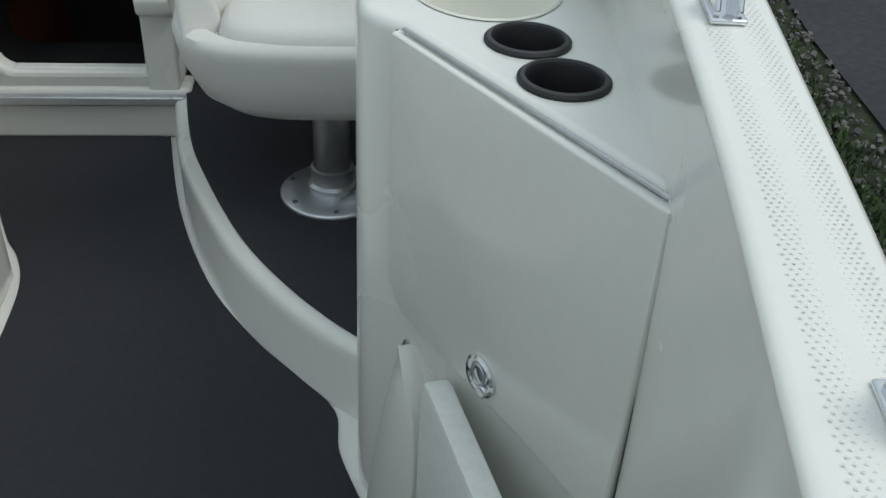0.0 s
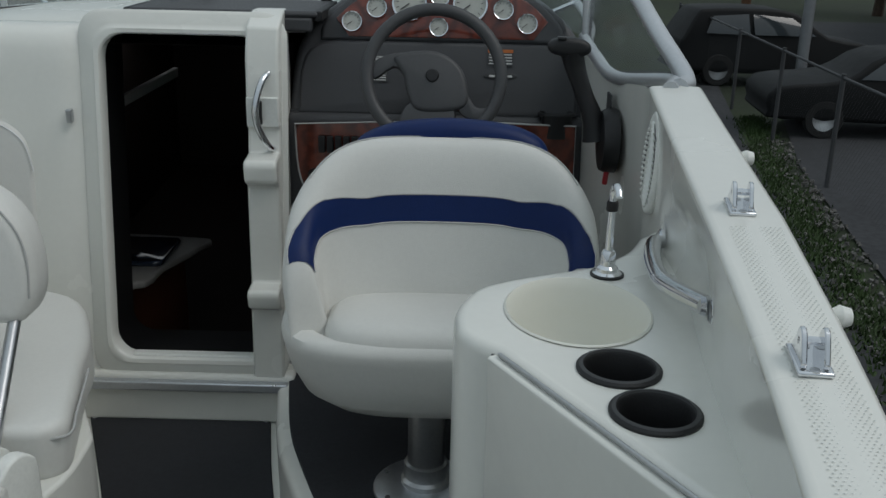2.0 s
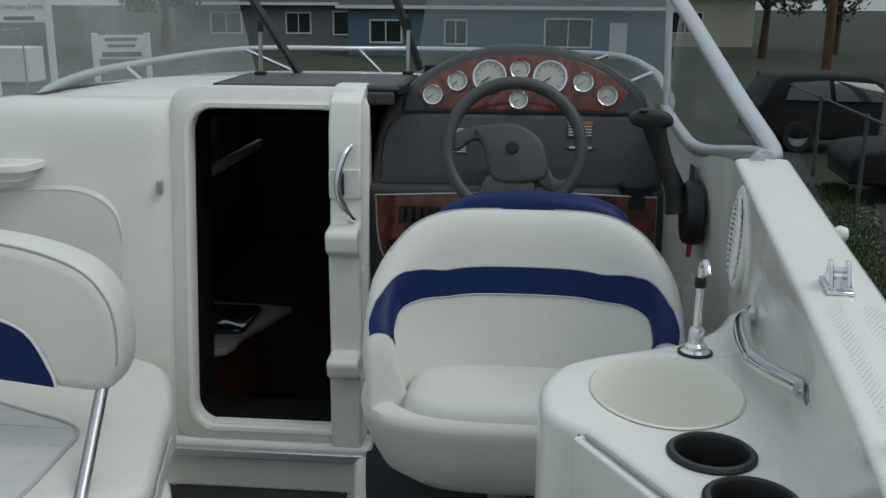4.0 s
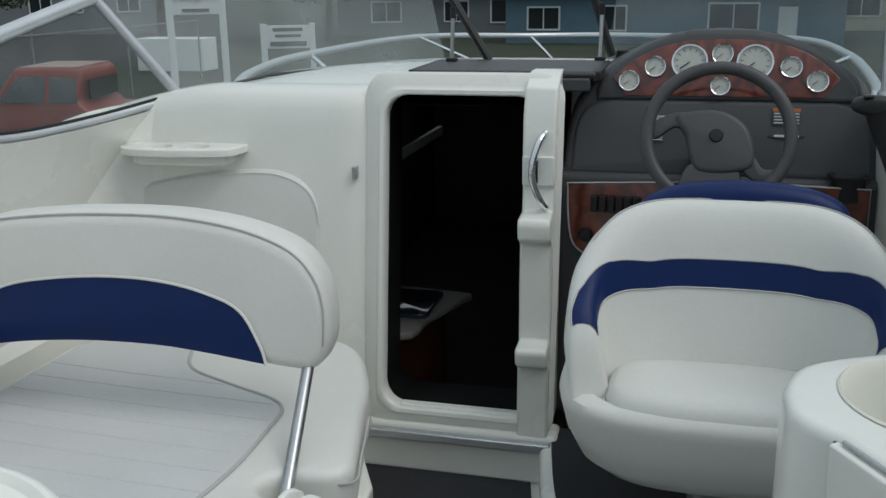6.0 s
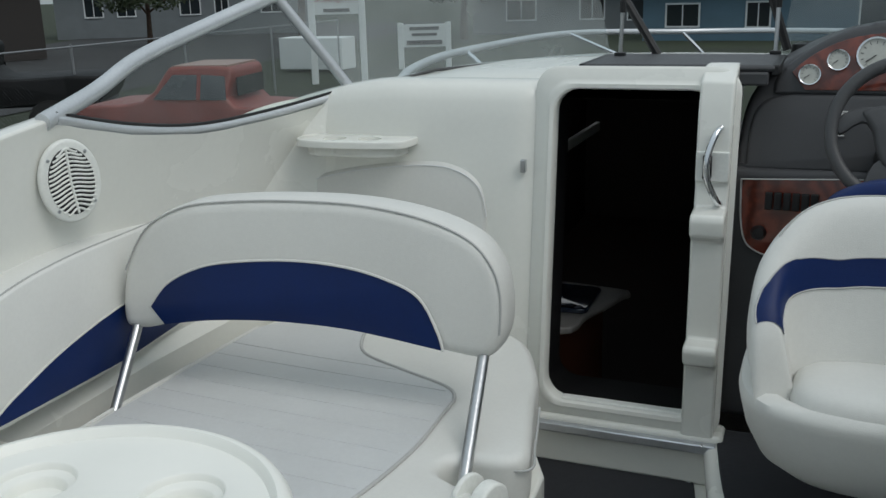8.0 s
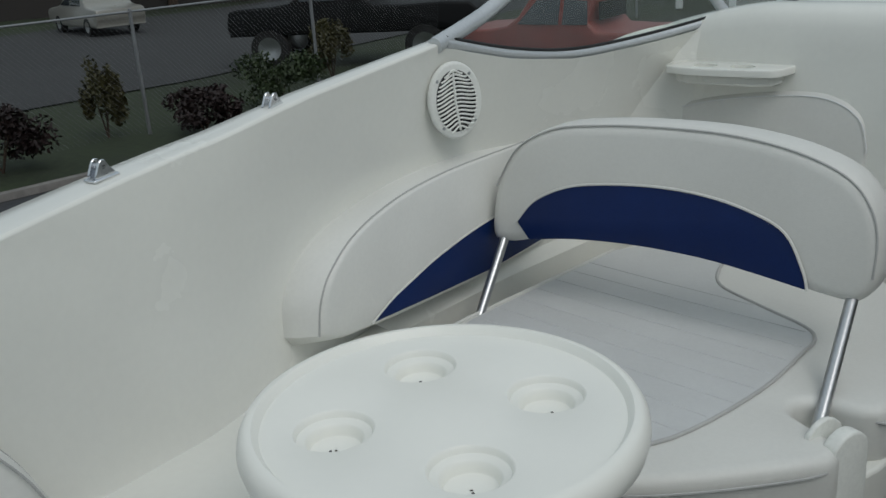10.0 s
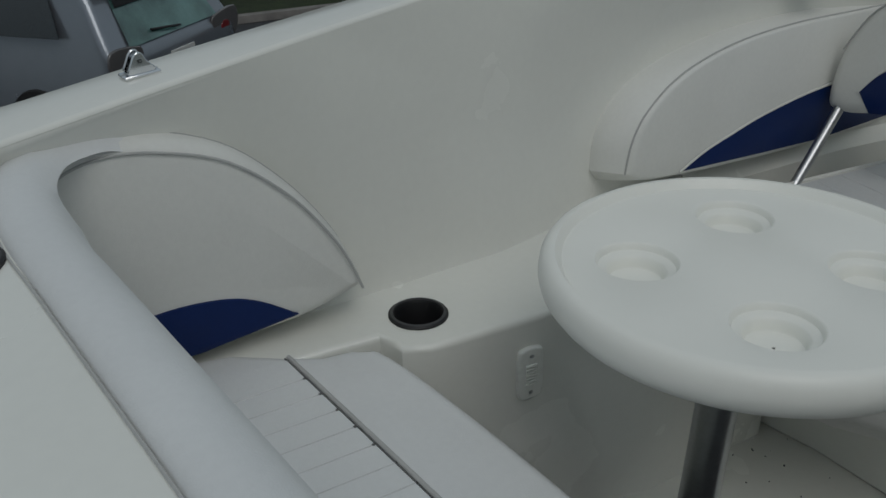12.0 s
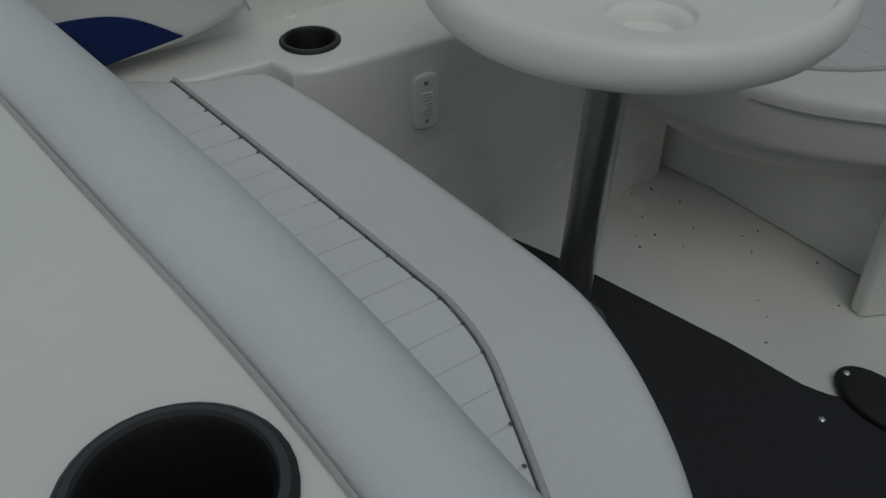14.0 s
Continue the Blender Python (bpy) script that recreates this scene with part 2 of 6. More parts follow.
def loft(rows):
    """A sheet through rows of points."""
    bm = bmesh.new()
    V = [[bm.verts.new(p) for p in row] for row in rows]
    for a, b in zip(V, V[1:]):
        for j in range(len(a) - 1):
            bm.faces.new((a[j], a[j + 1], b[j + 1], b[j]))
    return bm


def join(*bms):
    out = bmesh.new()
    for b in bms:
        me = bpy.data.meshes.new("tmp")
        b.to_mesh(me)
        b.free()
        out.from_mesh(me)
        bpy.data.meshes.remove(me)
    return out


def lerp_table(t, table):
    for (a, *va), (b, *vb) in zip(table, table[1:]):
        if t <= b or (b, *vb) == tuple(table[-1]):
            f = (t - a) / (b - a)
            return [x + (y - x) * f for x, y in zip(va, vb)]


def coaming_z(y):
    return lerp_table(y, [(-0.6, 0.82), (0.0, 0.872), (0.5, 0.922), (0.81, 0.955), (1.15, 0.99), (1.8, 1.032), (3.0, 1.09)])[0]


def ring(cx, cy, rx, ry=None, n=32):
    ry = ry or rx
    return [(cx + rx * math.cos(2 * math.pi * i / n), cy + ry * math.sin(2 * math.pi * i / n)) for i in range(n)]


def cap(outline, holes, z):
    """A flat face with holes in it."""
    bm = bmesh.new()
    edges = []
    for loop in (outline, *holes):
        v = [bm.verts.new((p[0], p[1], z)) for p in loop]
        edges += [bm.edges.new((v[i - 1], v[i])) for i in range(len(v))]
    bmesh.ops.triangle_fill(bm, edges=edges, use_beauty=True)
    for f in bm.faces:
        f.normal_update()
        if f.normal.z < 0:
            f.normal_flip()
    return bm


def shell(outline, z0, z1, r=0.02, steps=5):
    """The rounded side of a solid, open at top and bottom, and its top outline."""
    area = sum(outline[i - 1][0] * outline[i][1] - outline[i][0] * outline[i - 1][1] for i in range(len(outline)))
    P = [Vector(p) for p in (outline if area > 0 else list(reversed(outline)))]
    n = len(P)
    N = [((P[(i + 1) % n] - P[i - 1]).normalized().yx * Vector((1, -1))) for i in range(n)]
    prof = [(0, z0)] + [(r * (1 - math.cos(a)), z1 - r + r * math.sin(a)) for a in [math.pi / 2 * k / steps for k in range(steps + 1)]]
    bm = bmesh.new()
    rings = [[bm.verts.new((*q, z)) for q in untangle(P, [P[i] - N[i] * d for i in range(n)])] for d, z in prof]
    for a, b in zip(rings, rings[1:]):
        for i in range(n):
            bm.faces.new((a[i - 1], a[i], b[i], b[i - 1]))
    return bm, [tuple(v.co.xy) for v in rings[-1]]


def weld(bm):
    bmesh.ops.remove_doubles(bm, verts=bm.verts, dist=1e-4)
    return bm


def upright(y):
    """Turns a drawing in x, y into one in x, z that faces aft, with depth going forward from y."""
    return Matrix.Translation((0, y, 0)) @ Matrix(((1, 0, 0, 0), (0, 0, -1, 0), (0, 1, 0, 0), (0, 0, 0, 1)))


def smooth_loop(pts, n=4):
    return [tuple(p.xy) for p in spline([(x, y, 0) for x, y in pts], n, True)]


def smooth_line(pts, n=5):
    return [tuple(p.xy) for p in spline([(x, y, 0) for x, y in pts], n)]


# ---- cockpit floor ----
floor = tagged(part("floor", prism([(-1.42, -0.5), (0.10, -0.5), (0.22, 0.4), (0.32, 1.4), (0.37, 2.5), (-1.70, 2.5), (-1.64, 1.4), (-1.54, 0.4)], -0.06, 0.0), GEL), "white gelcoat cockpit sole", "floor", kind="structure")
right = smooth_line([(-0.468, 2.388), (-0.394, 2.024), (-0.295, 1.733), (-0.186, 1.545), (-0.093, 1.428), (-0.024, 1.336), (-0.016, 1.239), (0.016, 1.138)])
mat_outline = right + [(0.12, 0.95), (0.12, 0.2), (-1.1, 0.2), (-1.36, 0.6), (-1.33, 0.86), (-1.176, 0.923), (-0.897, 1.01)]
mat_outline += smooth_line([(-0.76, 1.042), (-0.70, 1.085), (-0.68, 1.2), (-0.672, 1.42), (-0.672, 1.62), (-0.682, 1.74), (-0.712, 1.83), (-0.752, 1.9), (-0.80, 2.01)]) + [(-0.965, 2.388)]
floor_mat = tagged(part("floor_mat", prism(mat_outline, 0.0, 0.007), MAT, bevel=0.003, seg=2), "charcoal snap-in mat on the cockpit floor", "mat")


def screw(parent, x, y, z, r=0.006, m=None):
    return part("screw", lathe([(0, 0.003), (r * 0.6, 0.0028), (r, 0.001), (r, 0)], 10, m or pose(x, y, z)), CHROME, parent)


for x, y in ((-0.478, 2.372), (-0.945, 2.37), (-0.691, 1.008), (-0.40, 1.02)):
    screw(floor_mat, x, y, 0.007)
drain = thing("floor_hatch", "black oval rubber floor pad with screws", "floor pad")
part("pad", pad(ring(-0.665, 1.115, 0.085, 0.05, 28), 0.0, 0.02, 0.008), BLACK, drain)
screw(drain, -0.733, 1.11, 0.02)

# ---- helm platform ----
plat = smooth_line([(-0.452, 2.45), (-0.400, 2.137), (-0.344, 1.953), (-0.253, 1.727), (-0.163, 1.571), (-0.062, 1.44), (0.03, 1.35)])
foot = [(x + 0.02 - 0.03 * min(1, max(0, (2.3 - y) / 0.4)), y - 0.04) for x, y in plat]
bm = loft([[(x, y, 0) for x, y in foot], [(x - 0.004, y - 0.002, 0.088) for x, y in plat], [(x - 0.002, y, 0.106) for x, y in plat], [(x + 0.006, y + 0.004, 0.116) for x, y in plat],
           [(x + 0.02, y + 0.012, 0.12) for x, y in plat], [(0.36, y + 0.02, 0.12) for x, y in plat]])
platform = tagged(part("helm_platform", bm, GEL), "white moulded step under the helm seat", "platform", kind="structure")
pin = [(x + 0.026, y + 0.016) for x, y in plat]
platform_mat = tagged(part("platform_mat", prism(pin + [(0.34, 1.40), (0.36, 2.47), (-0.42, 2.47)], 0.12, 0.128), MAT, bevel=0.003, seg=2), "charcoal mat covering the raised helm step", "mat")
screw(platform_mat, -0.405, 2.425, 0.128)

# ---- cockpit sides ----
inner_s = [(-0.6, 0.13), (0.2, 0.19), (0.36, 0.208), (0.5, 0.238), (0.64, 0.256), (0.80, 0.278), (0.98, 0.292), (1.3, 0.318), (1.66, 0.35), (1.82, 0.365)]
inner_p = [(-0.6, -1.28), (-0.25, -1.38), (0.0, -1.455), (0.14, -1.50), (0.33, -1.553), (0.5, -1.597), (0.65, -1.630), (0.83, -1.662), (1.04, -1.686), (1.3, -1.70), (1.60, -1.708)]
bot_p = [(-0.6, -1.44), (-0.25, -1.52), (0.2, -1.55), (0.45, -1.56), (0.78, -1.59), (1.07, -1.68), (1.4, -1.74), (1.8, -1.755), (2.5, -1.73)]
ws_base = [(1.58, -1.712, 1.048), (1.82, -1.715, 0.99), (2.07, -1.70, 0.956), (2.345, -1.64, 0.964), (2.60, -1.537, 0.997)]


def soften(table):
    """Rounds the kinks of a line given by a few points."""
    y0, y1 = table[0][0], table[-1][0]
    out = []
    for i in range(45):
        y = y0 + (y1 - y0) * i / 44
        out.append((y, sum(lerp_table(y + d, table)[0] for d in (-0.12, -0.06, 0.0, 0.06, 0.12)) / 5))
    return out


inner_s, inner_p = soften(inner_s), soften(inner_p)


def port_rise(y):
    return lerp_table(y, [(-0.6, 0.0), (0.95, 0.0), (1.05, 0.006), (1.6, 0.038)])[0]


def coaming(name, table, out, width):
    prof = ((0.003, -0.016), (0.0, -0.010), (0.0015, -0.004), (0.005, -0.0008), (0.011, 0.0), (0.5, 0.002), (0.9, 0), (0.96, -0.003), (1.0, -0.012), (1.02, -0.08), (1.2, -0.3), (1.0, -0.75), (0.6, -1.0))
    rows = []
    y0, y1 = table[0][0], table[-1][0]
    for i in range(41):
        y = y0 + (y1 - y0) * i / 40
        x, z, w = lerp_table(y, table)[0], coaming_z(y) + (port_rise(y) if out < 0 else 0), width(y)
        rows.append([(x + out * (dx if k < 5 else dx * w), y, z + dz) for k, (dx, dz) in enumerate(prof)])
    bm = loft(rows)
    bm.verts.ensure_lookup_table()
    n = len(prof)
    bm.faces.new([bm.verts[len(bm.verts) - n + k] for k in range(11)])
    bmesh.ops.recalc_face_normals(bm, faces=bm.faces)
    return tagged(part(name, bm, GEL), "white gelcoat gunwale along the cockpit side", "gunwale", kind="structure")


def width_s(y):
    return lerp_table(y, [(-0.6, 0.1), (0.3, 0.095), (0.7, 0.088), (1.15, 0.098), (1.82, 0.10)])[0]


def width_p(y):
    return lerp_table(y, [(-0.6, 0.20), (0.0, 0.15), (0.45, 0.12), (0.8, 0.098), (1.1, 0.075), (1.6, 0.05)])[0]


coaming("gunwale_starboard", inner_s, 1, width_s)
coaming("gunwale_port", inner_p, -1, width_p)
rows = []
for i in range(41):
    y = -0.6 + 3.2 * i / 40
    if y < 1.58:
        xt, zt = lerp_table(y, inner_p)[0], coaming_z(y) + port_rise(y) - 0.006
    else:
        xt, zt = lerp_table(min(y, 2.6), ws_base)
        xt, zt = xt + 0.012, zt - 0.012
    xb = lerp_table(min(y, 2.5), bot_p)[0]
    rows.append([(xt + (xb - xt) * (f ** 0.75) - 0.014 * math.sin(math.pi * f), y, zt + (0.44 - zt) * f) for f in [k / 10 for k in range(11)]] + [(xb + 0.03, y, 0.41), (xb + 0.04, y, 0.0)])
tagged(part("wall_port", loft(rows), GEL), "smooth white gelcoat cockpit side lining", "wall", kind="structure")
ws_star = [(1.80, 0.40, 1.03), (1.966, 0.437, 1.02), (2.23, 0.376, 0.984), (2.45, 0.36, 1.0), (2.62, 0.35, 1.03)]
rows = []
for i in range(41):
    y = -0.6 + 3.3 * i / 40
    xt = lerp_table(min(y, 1.82), inner_s)[0] - 0.0 * y
    zt = coaming_z(min(y, 1.8)) - 0.005
    if y > 1.8:
        zt = lerp_table(min(y, 2.6), ws_star)[1] - 0.01
        xt = min(xt + 0.02, lerp_table(min(y, 2.6), ws_star)[0] - 0.006)
    dent = 0.045 * math.exp(-((y - 1.28) / 0.13) ** 2)
    rows.append([(xt + 0.011 * math.sin(math.pi * f) + dent * math.exp(-((zt * (1 - f) - 0.885) / 0.045) ** 2), y, zt * (1 - f)) for f in [k / 30 for k in range(31)]])
tagged(part("wall_starboard", loft(rows), GEL), "white gelcoat cockpit side lining with a moulded pocket", "wall", kind="structure")

# non-skid dashes on both gunwales
def nonskid(name, table, out, width, y0, y1, label):
    bm = bmesh.new()
    j, y = 0, y0
    while y < y1:
        x0, z, w = lerp_table(y, table)[0], coaming_z(y) + (port_rise(y) if out < 0 else 0) + 0.0015, width(y)
        a = 0.022 + (0.0028 if j % 2 else 0)
        while a < w - 0.016:
            x = x0 + out * a
            v = [bm.verts.new((x + dx, y + dy, z)) for dx, dy in ((-0.0017, 0), (0, -0.0011), (0.0017, 0), (0, 0.0011))]
            t = bm.verts.new((x, y, z + 0.0004))
            for k in range(4):
                bm.faces.new((v[k], v[(k + 1) % 4], t))
            a += 0.0056
        y += 0.0044
        j += 1
    return tagged(part(name, bm, NONSKID, smooth=False), label, "non-skid", kind="stuff")


NONSKID = material("nonskid_gelcoat", (0.74, 0.75, 0.72), 0.5, vary=0.05)
nonskid("nonskid_starboard", inner_s, 1, width_s, 0.1, 1.12, "moulded white anti-slip dots on the gunwale top")
nonskid("nonskid_port", inner_p, -1, width_p, 0.78, 1.02, "moulded white anti-slip dots on the gunwale top")


def deck_hinge(x, y, z, turn=0):
    """A chrome two-eared mount for canvas bows."""
    t = thing("deck_hinge", "chrome canopy bow mount screwed to the gunwale", "deck hinge", group="canopy mounts")
    part("base_plate", box(0, 0, 0.003, 0.031, 0.052, 0.005), CHROME, t, bevel=0.002, seg=2)
    for s in (-1, 1):
        ear = smooth_loop([(-0.018, 0.0), (-0.012, 0.018), (-0.004, 0.029), (0.005, 0.029), (0.010, 0.018), (0.02, 0.0)], 3)
        part("ear", prism(ear, -0.0025, 0.0025, Matrix.Translation((s * 0.0095, 0, 0.004)) @ Euler((radians(90), 0, radians(90))).to_matrix().to_4x4()), CHROME, t, bevel=0.001, seg=1)
    part("pin", tube([(-0.012, 0.0, 0.022), (0.012, 0.0, 0.022)], 0.004, 8), CHROME, t)
    for s in (-1, 1):
        part("screw", lathe([(0, 0.002), (0.005, 0.001), (0.005, 0)], 8, pose(0, s * 0.021, 0.005)), STEEL, t)
    t.matrix_world = pose(x, y, z, 4.5, 0, turn)
    return t


for x, y in ((0.352, 1.172), (0.318, 0.825), (0.282, 0.395)):
    deck_hinge(x, y, coaming_z(y) + 0.001, -6)
for x, y in ((-1.722, 1.09), (-1.685, 0.70), (-1.575, 0.16)):
    deck_hinge(x, y, coaming_z(y) + 0.001, 8)
for y in (0.95, 1.45):
    b = thing("gunwale_stud", "small white fitting on the outer gunwale edge", "stud")
    part("knob", lathe([(0, 0.02), (0.009, 0.018), (0.012, 0.008), (0.008, 0), (0, 0)], 14, pose(lerp_table(y, inner_s)[0] + width_s(y) + 0.002, y, coaming_z(y) - 0.02, 0, 90, 0)), PLASTIC, b)

# ---- sink cabinet ----
cab = smooth_line([(0.067, 1.113), (0.03, 1.15), (0.017, 1.19), (0.02, 1.25), (0.045, 1.312), (0.094, 1.352), (0.179, 1.395), (0.233, 1.426), (0.285, 1.49), (0.318, 1.56)])
cab = cab + [(0.372, 1.60), (0.372, 1.45), (0.36, 1.2), (0.35, 0.9), (0.325, 0.655)]
cabinet = thing("sink_cabinet", "white moulded galley cabinet with round sink and cup holders", "cabinet")
sides, rim = shell(cab, 0.0, 0.83, 0.016)
CUPS = ((0.2045, 1.064), (0.226, 0.9625))
top = cap(rim, [ring(0.178, 1.236, 0.094, 0.114, 40)] + [ring(x, y, 0.045) for x, y in CUPS], 0.83)
part("body", weld(join(sides, top)), GEL, cabinet)
bowl = lathe([(1.03, 0.0015), (1.0, 0.0035), (0.97, -0.001), (0.93, -0.012), (0.86, -0.045), (0.72, -0.085), (0.5, -0.105), (0.14, -0.11), (0.0, -0.112)], 40,
             Matrix.Translation((0.178, 1.236, 0.83)) @ Matrix.Diagonal((0.094, 0.114, 1, 1)))
sinkbowl = part("sink_bowl", bowl, SINK, cabinet, "ivory moulded round sink bowl")
part("drain", lathe([(0, 0.004), (0.012, 0.003), (0.018, 0.0), (0.018, -0.004)], 16, pose(0.178, 1.236, 0.719)), CHROME, sinkbowl)


def cup_holder(parent, x, y, z, r, depth=0.09):
    c = part("cup_holder", lathe([(r + 0.005, 0.0), (r + 0.005, 0.003), (r + 0.002, 0.0055), (r - 0.003, 0.005), (r - 0.006, 0.0), (r - 0.008, -depth), (0, -depth - 0.002)], 36, pose(x, y, z)), BLACK, parent, "black plastic cup holder")
    part("rim", lathe([(r + 0.004, 0.0005), (r + 0.004, 0.0035), (r + 0.0015, 0.0055), (r - 0.0025, 0.0066), (r - 0.004, 0.003)], 36, pose(x, y, z)), CUPGREY, c, "dark grey cup holder rim")
    return c


for x, y in CUPS:
    cup_holder(cabinet, x, y, 0.83, 0.044)
# cabinet door, on the slanting face from (0.067, 1.113) to (0.29, 0.717)
fa, fb = Vector((0.067, 1.113, 0)), Vector((0.29, 0.717, 0))
fd = (fb - fa).normalized()
fn = Vector((fd.y, -fd.x, 0))
if fn.y > 0:
    fn = -fn
FACE = Matrix(((fd.x, 0, fn.x, fa.x), (fd.y, 0, fn.y, fa.y), (0, 1, 0, 0), (0, 0, 0, 1)))
door_o = smooth_line([(0.0, 0.822), (0.0, 0.52), (0.004, 0.475), (0.03, 0.442), (0.075, 0.434)], 4) + [(0.30, 0.43), (0.425, 0.415), (0.437, 0.43), (0.437, 0.822)]
door = part("door", pad(door_o, 0.001, 0.013, 0.005, m=FACE, under=False), GEL, cabinet, "smooth white cabinet door")
seam = [FACE @ Vector((x, y, 0.0035)) for x, y in [(p[0] + (-0.0025 if p[0] < 0.1 else 0.002), p[1] - 0.003 if p[1] < 0.6 else p[1]) for p in door_o]]
part("gasket", tube(seam, 0.0022, 6), SEAM, cabinet)
hinge = part("hinge", tube([FACE @ Vector((0.008, 0.826, 0.001)), FACE @ Vector((0.44, 0.826, 0.001))], 0.0026, 10), STEEL, door, "continuous steel piano hinge")
for k in range(54):
    part("knuckle", lathe([(0.0027, -0.0034), (0.0031, 0), (0.0027, 0.0034)], 8, FACE @ pose(0.012 + 0.008 * k, 0.826, 0.001, 0, 90, 0)), STEEL, hinge)
latch = part("latch", lathe([(0.028, 0.0), (0.028, 0.003), (0.024, 0.006), (0.020, 0.005), (0.017, 0.001), (0, 0.0)], 30, FACE @ pose(0.215, 0.467, 0.013)), CHROME, door, "round chrome flush latch")
part("latch_ring", tube([FACE @ Vector((0.215 + 0.012 * math.cos(a), 0.47 + 0.015 * math.sin(a), 0.018)) for a in [2 * math.pi * i / 20 for i in range(20)]], 0.0022, 8, True), STEEL, latch)
part("tongue", pad(ring(0.2235, 0.450, 0.008, 0.01, 14), 0.014, 0.021, 0.003, m=FACE), CHROME, latch)
# moulded foot and folded seat board below the door
rows = []
for k in range(13):
    f = k / 12
    z = 0.385 * (1 - f)
    d = 0.012 + 0.045 * f ** 0.7
    ul = 0.035 - 0.03 * math.sin(f * math.pi / 2)
    ur = 0.04 + 0.085 * (1 - (1 - f) ** 4)
    rows.append([FACE @ Vector(p) for p in ((ul - 0.006, z, 0.0), (ul, z, d - 0.004), (ul + 0.006, z, d), (ur - 0.006, z + 0.02 * f, d + 0.004), (ur, z + 0.02 * f, d), (ur + 0.004, z + 0.02 * f, 0.0))])
part("foot", loft(rows), GEL, cabinet, "curved white moulded foot")
board = thing("seat_board", "upright white plastic board with a rounded top corner", "board")
bo = smooth_line([(0.0, 0.0), (0.0, 0.34), (0.006, 0.405), (0.03, 0.42)], 4) + [(0.5, 0.42), (0.5, 0.0)]
part("panel", pad(bo, 0, 0.034, 0.005, m=Matrix.Translation((0.127, 0.985, 0)) @ Euler((radians(90), 0, radians(-78))).to_matrix().to_4x4(), steps=2), PLASTIC, board)

# ---- faucet ----
faucet = thing("faucet", "slim chrome pump faucet beside the sink", "faucet")
FX, FY = 0.237, 1.373
part("base", lathe([(0.021, 0), (0.021, 0.004), (0.016, 0.007), (0.0155, 0.012), (0.011, 0.016), (0.011, 0.034), (0.008, 0.038), (0, 0.038)], 24, pose(FX, FY, 0.83)), CHROME, faucet)
part("gasket", lathe([(0.0245, 0), (0.0245, 0.003), (0.02, 0.0035)], 24, pose(FX, FY, 0.83)), BLACK, faucet)
part("spout", tube([(FX, FY, 0.86), (FX, FY, 0.945), (FX, FY - 0.001, 0.955), (FX + 0.001, FY - 0.006, 0.963), (FX + 0.002, FY - 0.016, 0.966), (FX + 0.003, FY - 0.026, 0.961), (FX + 0.003, FY - 0.03, 0.955)], 0.0056, 12), CHROME, faucet)
part("collar", lathe([(0.0075, 0), (0.0085, 0.002), (0.0085, 0.012), (0.0075, 0.014)], 16, pose(FX, FY, 0.927)), BLACK, faucet)
rail = thing("grab_rail", "bent chrome grab rail along the counter", "grab rail")
part("rail", tube(spline([(0.334, 1.475, 0.85), (0.318, 1.45, 0.853), (0.30, 1.37, 0.857), (0.292, 1.29, 0.862), (0.296, 1.23, 0.868), (0.312, 1.12, 0.888)], 6), 0.0125, 14), CHROME, rail)
for p in ((0.338, 1.48, 0.85), (0.318, 1.10, 0.89)):
    part("flange", lathe([(0.018, 0), (0.018, 0.004), (0.012, 0.008)], 16, pose(*p, 0, -90, 0)), CHROME, rail)


def speaker(m, name_label):
    s = thing("speaker", name_label, "speaker", group="cockpit speakers")
    o = ring(0, 0, 0.072, 0.092, 44)
    part("bezel", pad(o, 0, 0.016, 0.009), PLASTIC, s)
    part("cone", pad(ring(0, 0, 0.053, 0.073, 36), 0.0155, 0.0166, 0.0005), BLACK, s, "dark speaker cone behind the grille")
    for k in range(15):
        y = -0.066 + 0.0094 * k
        w = 0.053 * math.sqrt(max(0.02, 1 - (y / 0.074) ** 2))
        pts = [(-w + 2 * w * i / 10, y + 0.006 * math.cos(math.pi * i / 5), 0.0175) for i in range(11)]
        part("slat", tube(pts, 0.0026, 6), PLASTIC, s)
    part("rib", tube([(0.0, -0.07, 0.018), (0.004, 0.0, 0.019), (0.0, 0.07, 0.018)], 0.003, 6), PLASTIC, s)
    for a in (45, 135, 225, 315):
        part("screw", lathe([(0, 0.002), (0.004, 0.001), (0.004, 0)], 8, pose(0.061 * math.cos(radians(a)), 0.079 * math.sin(radians(a)), 0.016)), STEEL, s)
    s.matrix_world = m
    return s


speaker(Matrix(((-0.25, -0.03, 0.965, -1.702), (-0.95, 0.14, -0.25, 1.585), (-0.14, -0.98, 0.02, 0.918), (0, 0, 0, 1))), "white oval speaker with a slatted grille on the side lining")
speaker(Matrix(((0.06, -0.03, -1.0, 0.362), (0.98, 0.1, 0.06, 1.67), (0.1, -0.98, 0.02, 0.925), (0, 0, 0, 1))), "white oval speaker below the gunwale by the helm")

